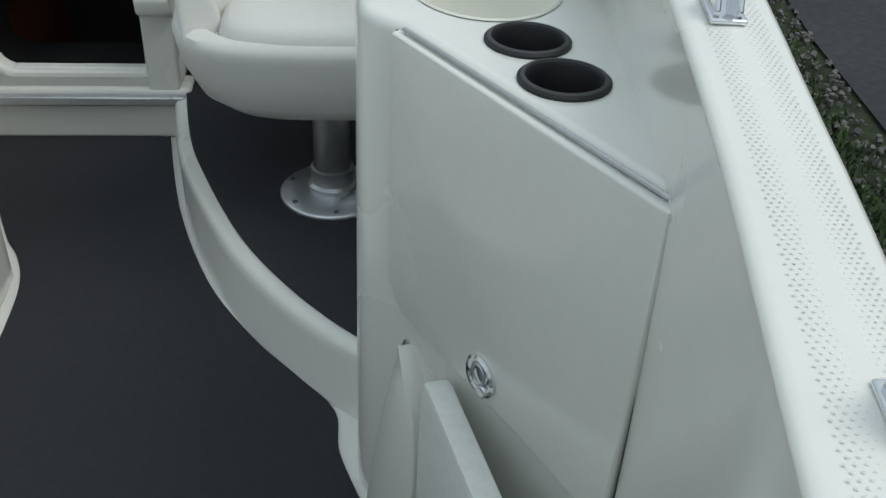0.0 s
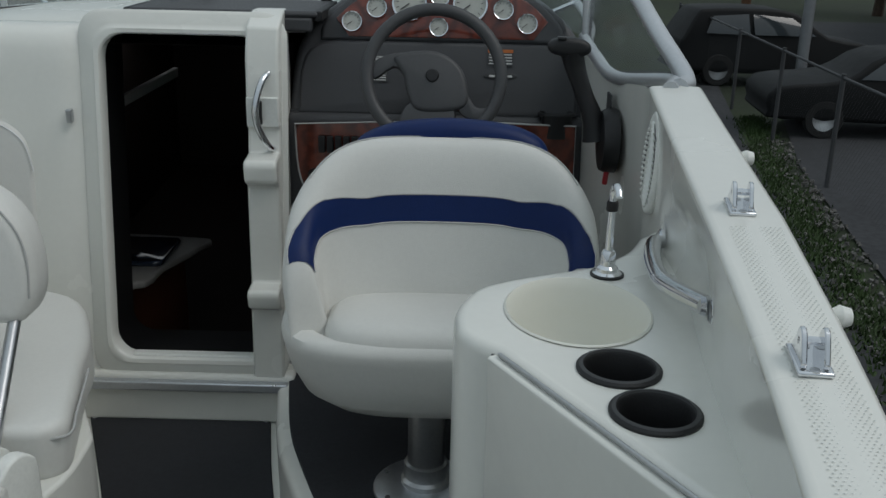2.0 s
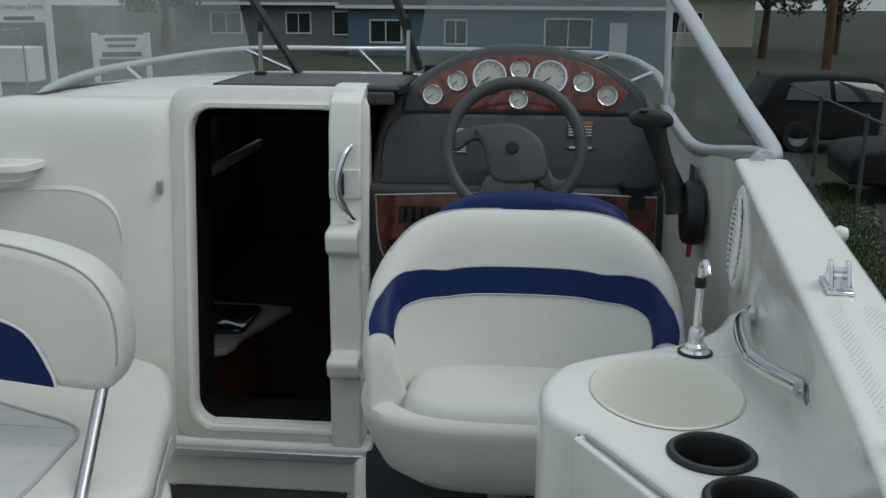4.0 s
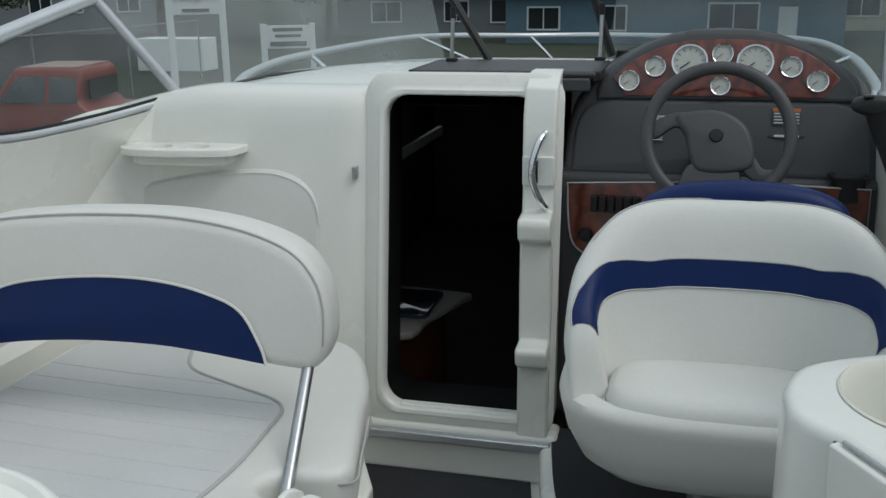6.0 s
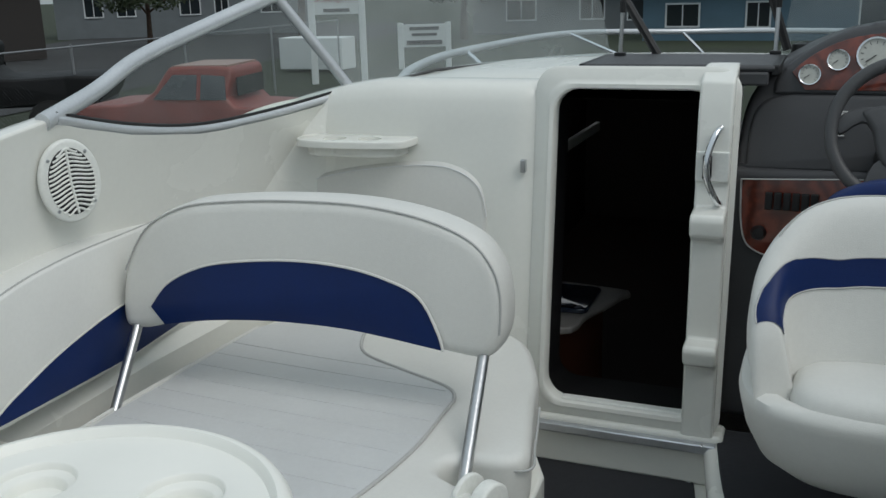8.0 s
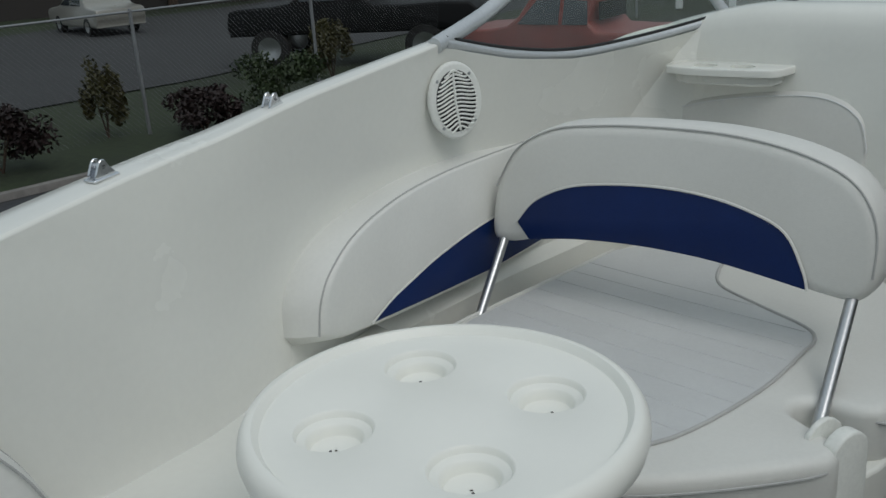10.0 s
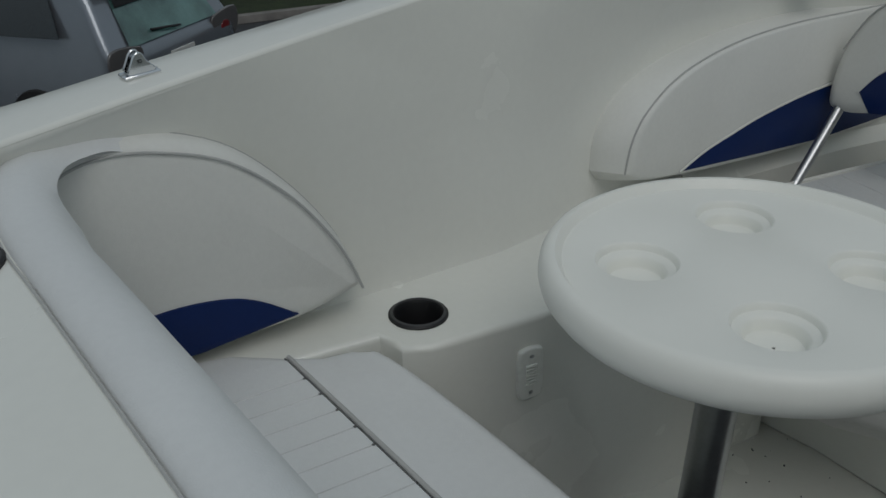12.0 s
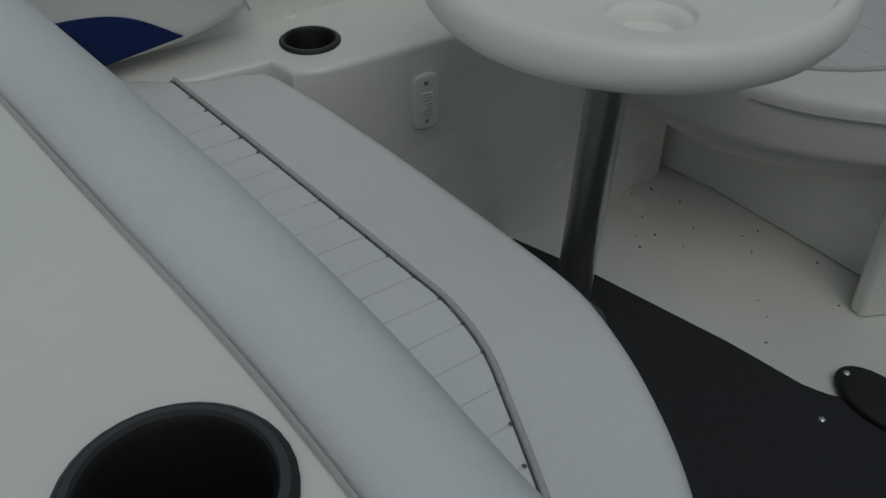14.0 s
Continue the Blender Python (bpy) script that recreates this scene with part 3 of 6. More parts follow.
# ---- cockpit table ----
TX, TY = -1.027, 0.80
table = thing("cockpit_table", "round ivory plastic table with four cup recesses on a metal post", "table")
edge = lathe([(0.03, 0.626), (0.2, 0.622), (0.245, 0.624), (0.266, 0.632), (0.277, 0.646), (0.281, 0.662), (0.279, 0.677), (0.273, 0.687), (0.265, 0.692), (0.259, 0.6915), (0.2545, 0.686), (0.250, 0.679)], 72)
TC = [(0.15 * math.cos(radians(a)), 0.15 * math.sin(radians(a))) for a in (146, 236, 326, 56)]
top = cap(ring(0, 0, 0.250, None, 72), [ring(x, y, 0.057) for x, y in TC], 0.679)
cups = [lathe([(0.057, 0.679), (0.0554, 0.6784), (0.0538, 0.6765), (0.0515, 0.6692), (0.048, 0.6678), (0.042, 0.6658), (0.0395, 0.6635), (0.0375, 0.655), (0.0355, 0.6495), (0.031, 0.6475), (0.002, 0.647)], 32, pose(x, y, 0)) for x, y in TC]
bm = weld(join(edge, top, *cups))
bm.transform(pose(TX, TY, 0))
part("tabletop", bm, TABLE, table)
for x, y in TC:
    part("drain_hole", lathe([(0, 0.0006), (0.0022, 0.0005), (0.0022, 0)], 8, pose(TX + x * 1.05, TY + y * 1.05, 0.6475)), SEAM, table)
part("post", tube([(TX - 0.052, TY + 0.0, 0.008), (TX - 0.022, TY + 0.006, 0.628)], 0.0305, 28), STEEL, table, "brushed metal table post")
part("socket", lathe([(0.07, 0.0), (0.068, 0.006), (0.045, 0.012), (0.036, 0.02), (0.034, 0.02)], 28, pose(TX - 0.052, TY + 0.0, 0.0065)), STEEL, table)

# ---- lounge seat ----
lounge = thing("lounge_seat", "white vinyl lounge seat with pleated inlay and navy flip backrest", "seat")
lbase = [(-1.66, 2.38), (-0.985, 2.38), (-0.81, 2.0), (-0.765, 1.89), (-0.70, 1.76), (-0.70, 1.6), (-0.765, 1.42), (-0.80, 1.31), (-0.824, 1.258), (-0.85, 1.262), (-0.893, 1.352), (-1.055, 1.338), (-1.26, 1.319), (-1.395, 1.287), (-1.64, 1.24)]
part("body", prism(lbase[:4] + smooth_line(lbase[4:9], 4) + lbase[9:], 0.0, 0.31), GEL, lounge, bevel=0.008)
# rounded underside that draws in below the cushion's aft edge
lap = smooth_line([(-0.80, 1.40), (-0.86, 1.29), (-0.955, 1.19), (-1.05, 1.125), (-1.16, 1.085), (-1.58, 1.07)], 4)
part("underside", pad(lap + [(-1.60, 1.55), (-0.95, 1.55)], 0.232, 0.382, 0.07, steps=6), VINYL, lounge)
lc = [(-0.80, 2.05), (-0.757, 1.879), (-0.715, 1.72), (-0.70, 1.64), (-0.735, 1.60), (-0.80, 1.59), (-0.84, 1.565), (-0.84, 1.525), (-0.80, 1.50), (-0.745, 1.475), (-0.715, 1.43), (-0.745, 1.365), (-0.944, 1.151), (-1.15, 1.05), (-1.58, 1.03), (-1.625, 1.1), (-1.63, 1.5), (-1.60, 2.09), (-1.5, 2.28), (-1.2, 2.32), (-0.92, 2.25)]
part("cushion", pad(smooth_loop(lc, 5), 0.30, 0.42, 0.024, steps=5), VINYL, lounge)
inlay = smooth_line([(-1.30, 2.18), (-1.285, 2.10), (-1.23, 2.0), (-1.10, 1.935), (-0.97, 1.88), (-0.925, 1.83), (-0.918, 1.75), (-0.915, 1.55), (-0.96, 1.30), (-1.06, 1.16)], 5)
part("inlay", prism(inlay + [(-1.56, 1.12), (-1.60, 1.5), (-1.585, 2.08), (-1.5, 2.22)], 0.419, 0.4225), VINYL_SHADE, lounge, "flat white inlay with stitched pleats, greyed for shade")
part("piping", tube([(x, y, 0.423) for x, y in inlay], 0.0042, 8), PIPING, lounge, "grey piping round the inlay")
part("piping", tube([(-1.60, 1.1, 0.421), (-1.615, 1.5, 0.421), (-1.59, 2.08, 0.421)], 0.005, 8), VINYL, lounge)
for k in range(13):
    y = 1.18 + 0.075 * k
    xr = min((p for p in inlay), key=lambda p: abs(p[1] - y - 0.004))[0] - 0.012
    if y > 2.0:
        continue
    part("pleat", tube([(-1.59, y + 0.03, 0.4228), ((xr - 1.59) / 2, y + 0.012, 0.4228), (xr, y, 0.4228)], 0.0012, 5), PLEAT, lounge)
welt = smooth_line([(-0.755, 1.90), (-0.712, 1.72), (-0.697, 1.625), (-0.80, 1.605)], 6)
part("welt", tube([(x + 0.004, y, 0.392) for x, y in welt], 0.0028, 6), PIPING, lounge)
welt = smooth_line([(-0.74, 1.45), (-0.738, 1.375), (-0.944, 1.149), (-1.15, 1.046)], 6)
part("welt", tube([(x + 0.003, y - 0.003, 0.392) for x, y in welt], 0.0028, 6), PIPING, lounge)


def bend(bm):
    """Leans the backrest and brings its outboard end aft."""
    for v in bm.verts:
        f = (-0.80 - v.co.x) / 0.87
        v.co.y += -0.10 * f + 0.10 * (v.co.z - 0.54) - 0.01
    return bm


bk = [(-1.685, 0.57), (-1.676, 0.69), (-1.622, 0.79), (-1.525, 0.844), (-1.40, 0.862), (-1.25, 0.868), (-1.10, 0.863), (-0.965, 0.84), (-0.865, 0.80), (-0.815, 0.745), (-0.795, 0.68), (-0.795, 0.60), (-0.822, 0.55), (-0.875, 0.546), (-1.02, 0.57), (-1.145, 0.586), (-1.30, 0.591), (-1.45, 0.583), (-1.57, 0.566), (-1.64, 0.552)]
back = part("backrest", bend(pad(smooth_loop(bk), 0.0, 0.10, 0.03, m=upright(1.88), steps=5)), VINYL, lounge, "thick white vinyl backrest pad")
arch = smooth_line([(-0.918, 0.56), (-0.930, 0.60), (-0.972, 0.672), (-1.045, 0.707), (-1.141, 0.729), (-1.255, 0.736), (-1.38, 0.728), (-1.476, 0.71), (-1.558, 0.669), (-1.605, 0.613)], 5)
low = smooth_line([(-1.57, 0.572), (-1.45, 0.590), (-1.30, 0.598), (-1.145, 0.593), (-1.021, 0.577)], 5)
part("blue_panel", bend(pad(arch + low, 0.099, 0.1045, 0.003, m=upright(1.88), steps=2)), BLUE, back, "navy vinyl arch on the backrest")
bmt = tube([(x, y, 0.1045) for x, y in arch], 0.003, 6); bmt.transform(upright(1.88))
part("piping", bend(bmt), VINYL, back)
welt = smooth_line([(-1.672, 0.69), (-1.617, 0.785), (-1.522, 0.838), (-1.40, 0.856), (-1.25, 0.862), (-1.10, 0.857), (-0.968, 0.834), (-0.872, 0.795), (-0.823, 0.742), (-0.803, 0.68), (-0.803, 0.60)], 6)
bmt = tube([(x, y, 0.093) for x, y in welt], 0.0022, 6); bmt.transform(upright(1.88))
part("welt", bend(bmt), PIPING, back)
part("rod", tube([(-0.842, 1.80, 0.56), (-0.795, 1.535, 0.38)], 0.0125, 14), STEEL, lounge, "brushed steel backrest strut")
part("rod", tube([(-1.655, 1.70, 0.57), (-1.612, 1.53, 0.405)], 0.0115, 14), STEEL, lounge, "brushed steel backrest strut")
brk = smooth_line([(-0.045, 0.0), (-0.045, 0.16), (-0.032, 0.195), (0.0, 0.208), (0.032, 0.195), (0.045, 0.16), (0.045, 0.0)], 5)
br = part("bracket", pad(brk, 0, 0.03, 0.006, m=Matrix.Translation((-0.735, 1.475, 0.235)) @ Euler((radians(90), 0, radians(72))).to_matrix().to_4x4(), steps=3), PLASTIC, lounge, "white rounded hinge cover")
part("bracket", pad(brk, 0, 0.012, 0.004, m=Matrix.Translation((-0.768, 1.48, 0.24)) @ Euler((radians(90), 0, radians(72))).to_matrix().to_4x4(), steps=3), PLASTIC, lounge)

# ---- side bolster on the port lining ----
def wall_pad(name, label, outer, blue, depth, xw, line=None):
    """A padded panel fixed to the port lining; outlines are in y, z."""
    t = thing(name, label, "pad")
    M = Matrix(((0, 0, 1, xw), (1, 0, 0, 0), (0, 1, 0, 0), (0, 0, 0, 1)))
    p = part("padding", pad(outer, 0, depth, min(0.03, depth * 0.45), m=M, steps=5), VINYL_C, t)
    edge = tube([(x, y, depth * 0.45) for x, y in outer], 0.0016, 5)
    edge.transform(M)
    part("seam", edge, PIPING, t)
    if blue:
        part("blue_panel", pad(blue, depth - 0.002, depth + 0.004, 0.002, m=M, steps=2), BLUE, t, "navy vinyl inset")
    if line:
        bm = tube([(x, y, depth + 0.0002) for x, y in line], 0.0022, 6)
        bm.transform(M)
        part("welt", bm, PIPING, t)
    return t


def side_bolster():
    """A thick pad whose face stands off the lining and whose rounded side is a strip of its own; outlines are in y, z."""
    t = thing("side_bolster", "thick white padded side bolster with a navy inset", "pad")
    face = smooth_line([(1.049, 0.545), (1.062, 0.608), (1.10, 0.664), (1.19, 0.72), (1.34, 0.754), (1.53, 0.764), (1.76, 0.757), (1.95, 0.75), (2.2, 0.74)], 5)
    wall = smooth_line([(1.012, 0.54), (1.028, 0.615), (1.10, 0.688), (1.235, 0.736), (1.44, 0.764), (1.68, 0.77), (1.96, 0.755), (2.1, 0.75), (2.3, 0.745)], 5)
    low_f = [(2.2, 0.44), (1.6, 0.465), (1.3, 0.492), (1.12, 0.515), (1.07, 0.528)]
    low_w = [(2.3, 0.43), (1.6, 0.44), (1.3, 0.466), (1.08, 0.50), (1.03, 0.516)]
    F, W = face + low_f, wall + low_w

    def hug(bm):
        for v in bm.verts:
            v.co.x -= 0.16 * (v.co.y - 1.05)
        return bm

    mid = [((a[0] * 0.35 + b[0] * 0.65) - 0.004, a[1] * 0.35 + b[1] * 0.65 + 0.003) for a, b in zip(F, W)]
    cy, cz = 1.6, 0.65
    ins = [(y + (cy - y) * 0.035, z + (cz - z) * 0.06) for y, z in F]
    rings = [[(x, y, z) for y, z in o] + [(x, *o[0])] for x, o in ((-1.78, W), (-1.672, W), (-1.642, mid), (-1.606, F), (-1.599, [(a[0] * 0.6 + b[0] * 0.4, a[1] * 0.6 + b[1] * 0.4) for a, b in zip(F, ins)]), (-1.596, ins))]
    bm = weld(loft(rings))
    bm.verts.ensure_lookup_table()
    n = len(F)
    bm.faces.new([v for v in bm.verts if abs(v.co.x + 1.596) < 1e-4])
    bmesh.ops.recalc_face_normals(bm, faces=bm.faces)
    part("padding", hug(bm), VINYL_C, t)
    part("welt", hug(tube([(-1.6055, y, z) for y, z in face], 0.0022, 6)), PIPING, t)
    M = Matrix(((0, 0, 1, -1.6), (1, 0, 0, 0), (0, 1, 0, 0), (0, 0, 0, 1)))
    blue = smooth_line([(1.20, 0.515), (1.275, 0.543), (1.355, 0.561), (1.45, 0.580), (1.60, 0.597), (1.75, 0.604)], 5) + [(2.1, 0.60), (2.1, 0.462), (1.69, 0.470), (1.44, 0.492)]
    part("blue_panel", hug(pad(blue, 0.001, 0.007, 0.002, m=M, steps=2)), BLUE, t, "navy vinyl inset")
    part("piping", hug(tube([(-1.593, y, z) for y, z in blue[:26]], 0.0028, 6)), VINYL, t)
    return t


side_bolster()

# ---- forward bulkhead and cabin door ----
def rake(bm):
    for v in bm.verts:
        v.co.y += 0.13 * max(-0.1, v.co.z - 0.15)
    return bm


def rounded(x0, x1, z0, z1, r, n=6):
    pts = []
    for cx, cz, a in ((x1 - r, z1 - r, 0), (x0 + r, z1 - r, 90), (x0 + r, z0 + r, 180), (x1 - r, z0 + r, 270)):
        pts += [(cx + r * math.cos(radians(a + 90 * k / n)), cz + r * math.sin(radians(a + 90 * k / n))) for k in range(n + 1)]
    return pts


bulk = thing("wall_bulkhead", "white gelcoat cabin bulkhead with an open doorway", "wall", kind="structure")
op = rounded(-0.884, -0.47, 0.182, 1.024, 0.062)


def off(pts, d):
    cx, cz = -0.69, 0.6
    return [(p[0] + d * (1 if p[0] > cx else -1), p[1] + d * (1 if p[1] > cz else -1)) for p in pts]


def col(pts, y):
    return [(p[0], y, p[1]) for p in pts] + [(pts[0][0], y, pts[0][1])]


part("door_frame", rake(loft([col(off(op, 0.0), 2.43), col(op, 2.392), col(off(op, 0.004), 2.386), col(off(op, 0.014), 2.385), col(off(op, 0.018), 2.389), col(off(op, 0.026), 2.395), col(off(op, 0.05), 2.397), col(off(op, 0.058), 2.405)])), GEL, bulk, "moulded white door surround")
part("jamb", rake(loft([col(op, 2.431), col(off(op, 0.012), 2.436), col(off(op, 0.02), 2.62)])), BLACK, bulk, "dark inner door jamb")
# port dash face, rounded over to the deck
rows = []
for k in range(23):
    x = -1.70 + (0.775) * k / 22
    g = max(0.0, (-1.38 - x) / 0.32)
    zt = 1.035 - 0.06 * g ** 1.5
    e = max(0.0, (x + 0.99) / 0.065)
    yy = 0.035 * (1 - math.cos(min(1, e) * math.pi / 2)) - 0.02
    rows.append([(x, 2.40 + yy, 0.10), (x, 2.40 + yy, 0.5), (x, 2.40 + yy, zt - 0.10), (x, 2.402 + yy, zt - 0.05), (x, 2.412 + yy, zt - 0.02), (x, 2.435 + yy, zt), (x, 2.48, zt + 0.006), (x, 2.60, zt - 0.02)])
part("dash_face", rake(loft(rows)), GEL, bulk, "smooth white moulded dash face")
cove = []
for k in range(11):
    a = math.pi / 2 * k / 10
    cx, cy = -1.50 - 0.215 * math.cos(a), 2.17 + 0.222 * math.sin(a)
    cove.append([(cx, cy, 0.40), (cx, cy, 0.6), (cx, cy, 0.8), (cx, cy, 0.93 + 0.03 * math.sin(a)), (cx - 0.02 * math.cos(a), cy + 0.012, 0.957 + 0.04 * math.sin(a))])
part("cove", rake(loft(cove)), GEL, bulk, "rounded corner between dash and side lining")
sill = rake(join(box(-0.70, 2.43, 0.07, 0.60, 0.09, 0.14)))
part("riser", sill, GEL, bulk, bevel=0.012)
part("sill_strip", rake(box(-0.685, 2.392, 0.112, 0.54, 0.056, 0.024)), ALU, bulk, "grey aluminium sill strip", bevel=0.004)
part("track", rake(box(-0.668, 2.41, 0.178, 0.338, 0.03, 0.022)), PLASTIC, bulk, bevel=0.005)
screw(bulk, 0, 0, 0, 0.005, pose(-0.45, 2.36, 0.124))
# moulded steps beside the doorway
prof = [(2.50, 0.13), (2.385, 0.13), (2.388, 0.33), (2.352, 0.35), (2.345, 0.385), (2.352, 0.398), (2.405, 0.402), (2.41, 0.66), (2.375, 0.68), (2.37, 0.72), (2.378, 0.735), (2.44, 0.742), (2.45, 0.80), (2.44, 0.81), (2.45, 0.98), (2.475, 1.05), (2.55, 1.085), (2.62, 1.085), (2.62, 0.13)]
bm = prism([(p[0], p[1]) for p in prof], -0.508, -0.425, Matrix(((0, 0, 1, 0), (1, 0, 0, 0), (0, 1, 0, 0), (0, 0, 0, 1))))
part("step_column", bm, GEL, bulk, "moulded white steps beside the doorway", bevel=0.012)
hd = thing("boarding_rail", "curved chrome grab rail on a white plate beside the doorway", "grab rail")
part("grip", tube(spline([(-0.447, 2.462, 0.945), (-0.462, 2.425, 0.925), (-0.476, 2.405, 0.87), (-0.474, 2.405, 0.82), (-0.452, 2.42, 0.765), (-0.443, 2.452, 0.75)], 5), 0.0085, 12), CHROME, hd)
part("plate", box(-0.467, 2.443, 0.845, 0.08, 0.012, 0.075), PLASTIC, hd, bevel=0.003)
part("lock", box(-0.478, 2.434, 0.845, 0.022, 0.012, 0.06), BLACK, hd, bevel=0.003)
cat = thing("door_catch", "small steel catch on the bulkhead", "catch")
part("body", box(-0.962, 2.462, 0.82, 0.014, 0.02, 0.035), STEEL, cat, bevel=0.003)
wall_front = smooth_line([(-1.72, 0.72), (-1.60, 0.765), (-1.45, 0.80), (-1.25, 0.822), (-1.15, 0.81), (-1.085, 0.765), (-1.062, 0.69)], 4) + [(-1.062, 0.40), (-1.72, 0.40)]
fp = thing("forward_backrest", "white padded panel against the bulkhead", "pad")
part("padding", rake(pad(wall_front, 0, 0.045, 0.018, m=upright(2.415), steps=4)), VINYL, fp)
bmt = tube([(x, y - 0.012, 0.0445) for x, y in wall_front[:-2]], 0.002, 6)
bmt.transform(upright(2.415))
part("piping", rake(bmt), VINYL_B, fp)
tray = thing("drink_tray", "small white moulded tray with two cup holes", "tray")
to = smooth_line([(-1.625, 2.50), (-1.615, 2.385), (-1.56, 2.352), (-1.45, 2.352), (-1.34, 2.37), (-1.285, 2.40), (-1.275, 2.50)], 4)
tc = [(-1.50, 2.402), (-1.395, 2.412)]
sides, rim = shell(to, 0.866, 0.886, 0.005, 3)
part("top", weld(join(sides, cap(rim, [ring(x, y, 0.034, 0.03, 24) for x, y in tc], 0.886), *[lathe([(1, 0.886), (0.97, 0.87), (0.9, 0.846), (0, 0.846)], 24, Matrix.Translation((x, y, 0)) @ Matrix.Diagonal((0.034, 0.03, 1, 1))) for x, y in tc])), GEL, tray)
part("base", prism([(-1.60, 2.52), (-1.59, 2.40), (-1.55, 2.375), (-1.36, 2.385), (-1.31, 2.41), (-1.30, 2.52)], 0.836, 0.868), GEL, tray, bevel=0.008)

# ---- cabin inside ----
# the unlit cabin's deep shade is put into the near-black lining colour
cabin = thing("cabin_interior", "cabin lining coloured near-black for its shade, seen through the doorway", "cabin", kind="structure")
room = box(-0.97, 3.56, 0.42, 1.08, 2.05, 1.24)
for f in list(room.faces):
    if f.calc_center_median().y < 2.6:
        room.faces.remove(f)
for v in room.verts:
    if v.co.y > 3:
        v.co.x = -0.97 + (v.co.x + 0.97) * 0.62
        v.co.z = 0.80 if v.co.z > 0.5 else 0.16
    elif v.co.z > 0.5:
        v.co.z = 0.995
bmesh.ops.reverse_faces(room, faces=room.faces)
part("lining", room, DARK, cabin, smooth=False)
cg = thing("galley_counter", "grey laminate galley counter inside the cabin", "counter")
part("top", pad(smooth_loop([(-1.5, 2.64), (-0.93, 2.64), (-0.86, 2.80), (-0.80, 3.0), (-0.84, 3.08), (-1.5, 3.08)], 4), 0.27, 0.295, 0.008), material("grey_laminate", (0.25, 0.235, 0.22), 0.4), cg)
part("front", prism([(-1.5, 2.66), (-0.97, 2.66), (-0.90, 2.82), (-0.86, 3.02), (-1.5, 3.04)], -0.2, 0.27), CABWOOD, cg, "dark cherry galley front")
for z in (0.06, -0.03):
    part("pull", box(-0.905, 2.80, z, 0.012, 0.03, 0.006), STEEL, cg)
cook = thing("stove_lid", "glossy dark glass stove lid on the counter", "stove")
part("lid", pad(rounded(-1.14, -0.86, 2.78, 3.02, 0.03), 0.295, 0.313, 0.006), material("dark_gloss_glass", (0.02, 0.03, 0.05), 0.04, coat=1.0), cook)
shf = thing("cabin_shelf", "pale shelf lip inside the cabin", "shelf")
part("lip", box(-1.05, 3.35, 0.74, 0.02, 0.75, 0.035, Matrix.Identity(4)), material("pale_trim", (0.75, 0.73, 0.70), 0.4), shf, bevel=0.004)

# ---- deck ahead ----
rows = []
for y, hw, z in ((2.56, 1.02, 1.03), (2.62, 1.0, 1.052), (2.75, 0.99, 1.064), (2.94, 0.97, 1.072), (2.96, 0.97, 1.072), (3.4, 0.92, 1.05), (4.2, 0.80, 0.93), (5.0, 0.58, 0.82), (5.8, 0.28, 0.74), (6.2, 0.05, 0.70)):
    rows.append([(-0.66 + hw * s, y, z - 0.09 * abs(s) ** 3) for s in [k / 8 for k in range(-8, 9)]] + [(-0.66 + hw * 1.12, y, z - 0.4)])
    rows[-1].insert(0, (-0.66 - hw * 1.12, y, z - 0.4))
    lim = -0.43 if y < 2.95 else 9.0
    rows[-1] = [(min(x, lim), yy, zz if x < lim else z - 0.02) for x, yy, zz in rows[-1]]
deck = tagged(part("deck", loft(rows), GEL), "white gelcoat foredeck", "deck", kind="structure")

# outer hull below the gunwales, on keel blocks
hull_rows = []
for y, hw, sheer, chine, keel in ((-0.62, 0.84, -0.07, -0.30, -0.62), (0.4, 0.92, -0.07, -0.30, -0.66), (1.4, 1.0, -0.07, -0.28, -0.68), (2.52, 1.06, -0.07, -0.22, -0.68), (2.56, 1.14, 0.645, -0.22, -0.68), (3.4, 1.03, 0.64, -0.1, -0.66), (4.2, 0.90, 0.53, 0.05, -0.58), (5.0, 0.65, 0.42, 0.12, -0.38), (5.8, 0.31, 0.34, 0.2, 0.0), (6.2, 0.056, 0.3, 0.26, 0.22)):
    side = [(hw, sheer), (hw * 0.97, sheer * 0.5 + chine * 0.5), (hw * 0.88, chine + 0.03), (hw * 0.85, chine), (hw * 0.42, chine * 0.45 + keel * 0.55)]
    hull_rows.append([(-0.66 + w, y, z) for w, z in side] + [(-0.66, y, keel)] + [(-0.66 - w, y, z) for w, z in reversed(side)])
hull_bm = loft(hull_rows)
hull_bm.verts.ensure_lookup_table()
hull_bm.faces.new([hull_bm.verts[k] for k in range(11)])
hull = tagged(part("hull", hull_bm, GEL), "white gelcoat boat hull standing on timber blocks", "hull", kind="structure")
for y, zk in ((0.2, -0.645), (2.2, -0.672), (4.0, -0.60)):
    kbk = thing("keel_block", "stacked timber block under the keel", "block", group="keel blocks")
    zg = -1.95 - 0.008 * y
    for k in range(5):
        h = (zk + 0.03 - zg) / 5
        part("timber", box(-0.66, y, zg + h * (k + 0.5), 0.5 if k % 2 else 0.3, 0.3 if k % 2 else 0.5, h - 0.002), BLOCKWOOD, kbk, bevel=0.008, seg=1)
hatch = thing("companion_hatch", "dark grey sliding hatch above the cabin door", "hatch")
part("lid", box(-0.585, 2.745, 1.074, 0.49, 0.36, 0.018), DASH, hatch, bevel=0.009)
part("lip", box(-0.585, 2.575, 1.049, 0.46, 0.03, 0.034), DASH, hatch, bevel=0.006)
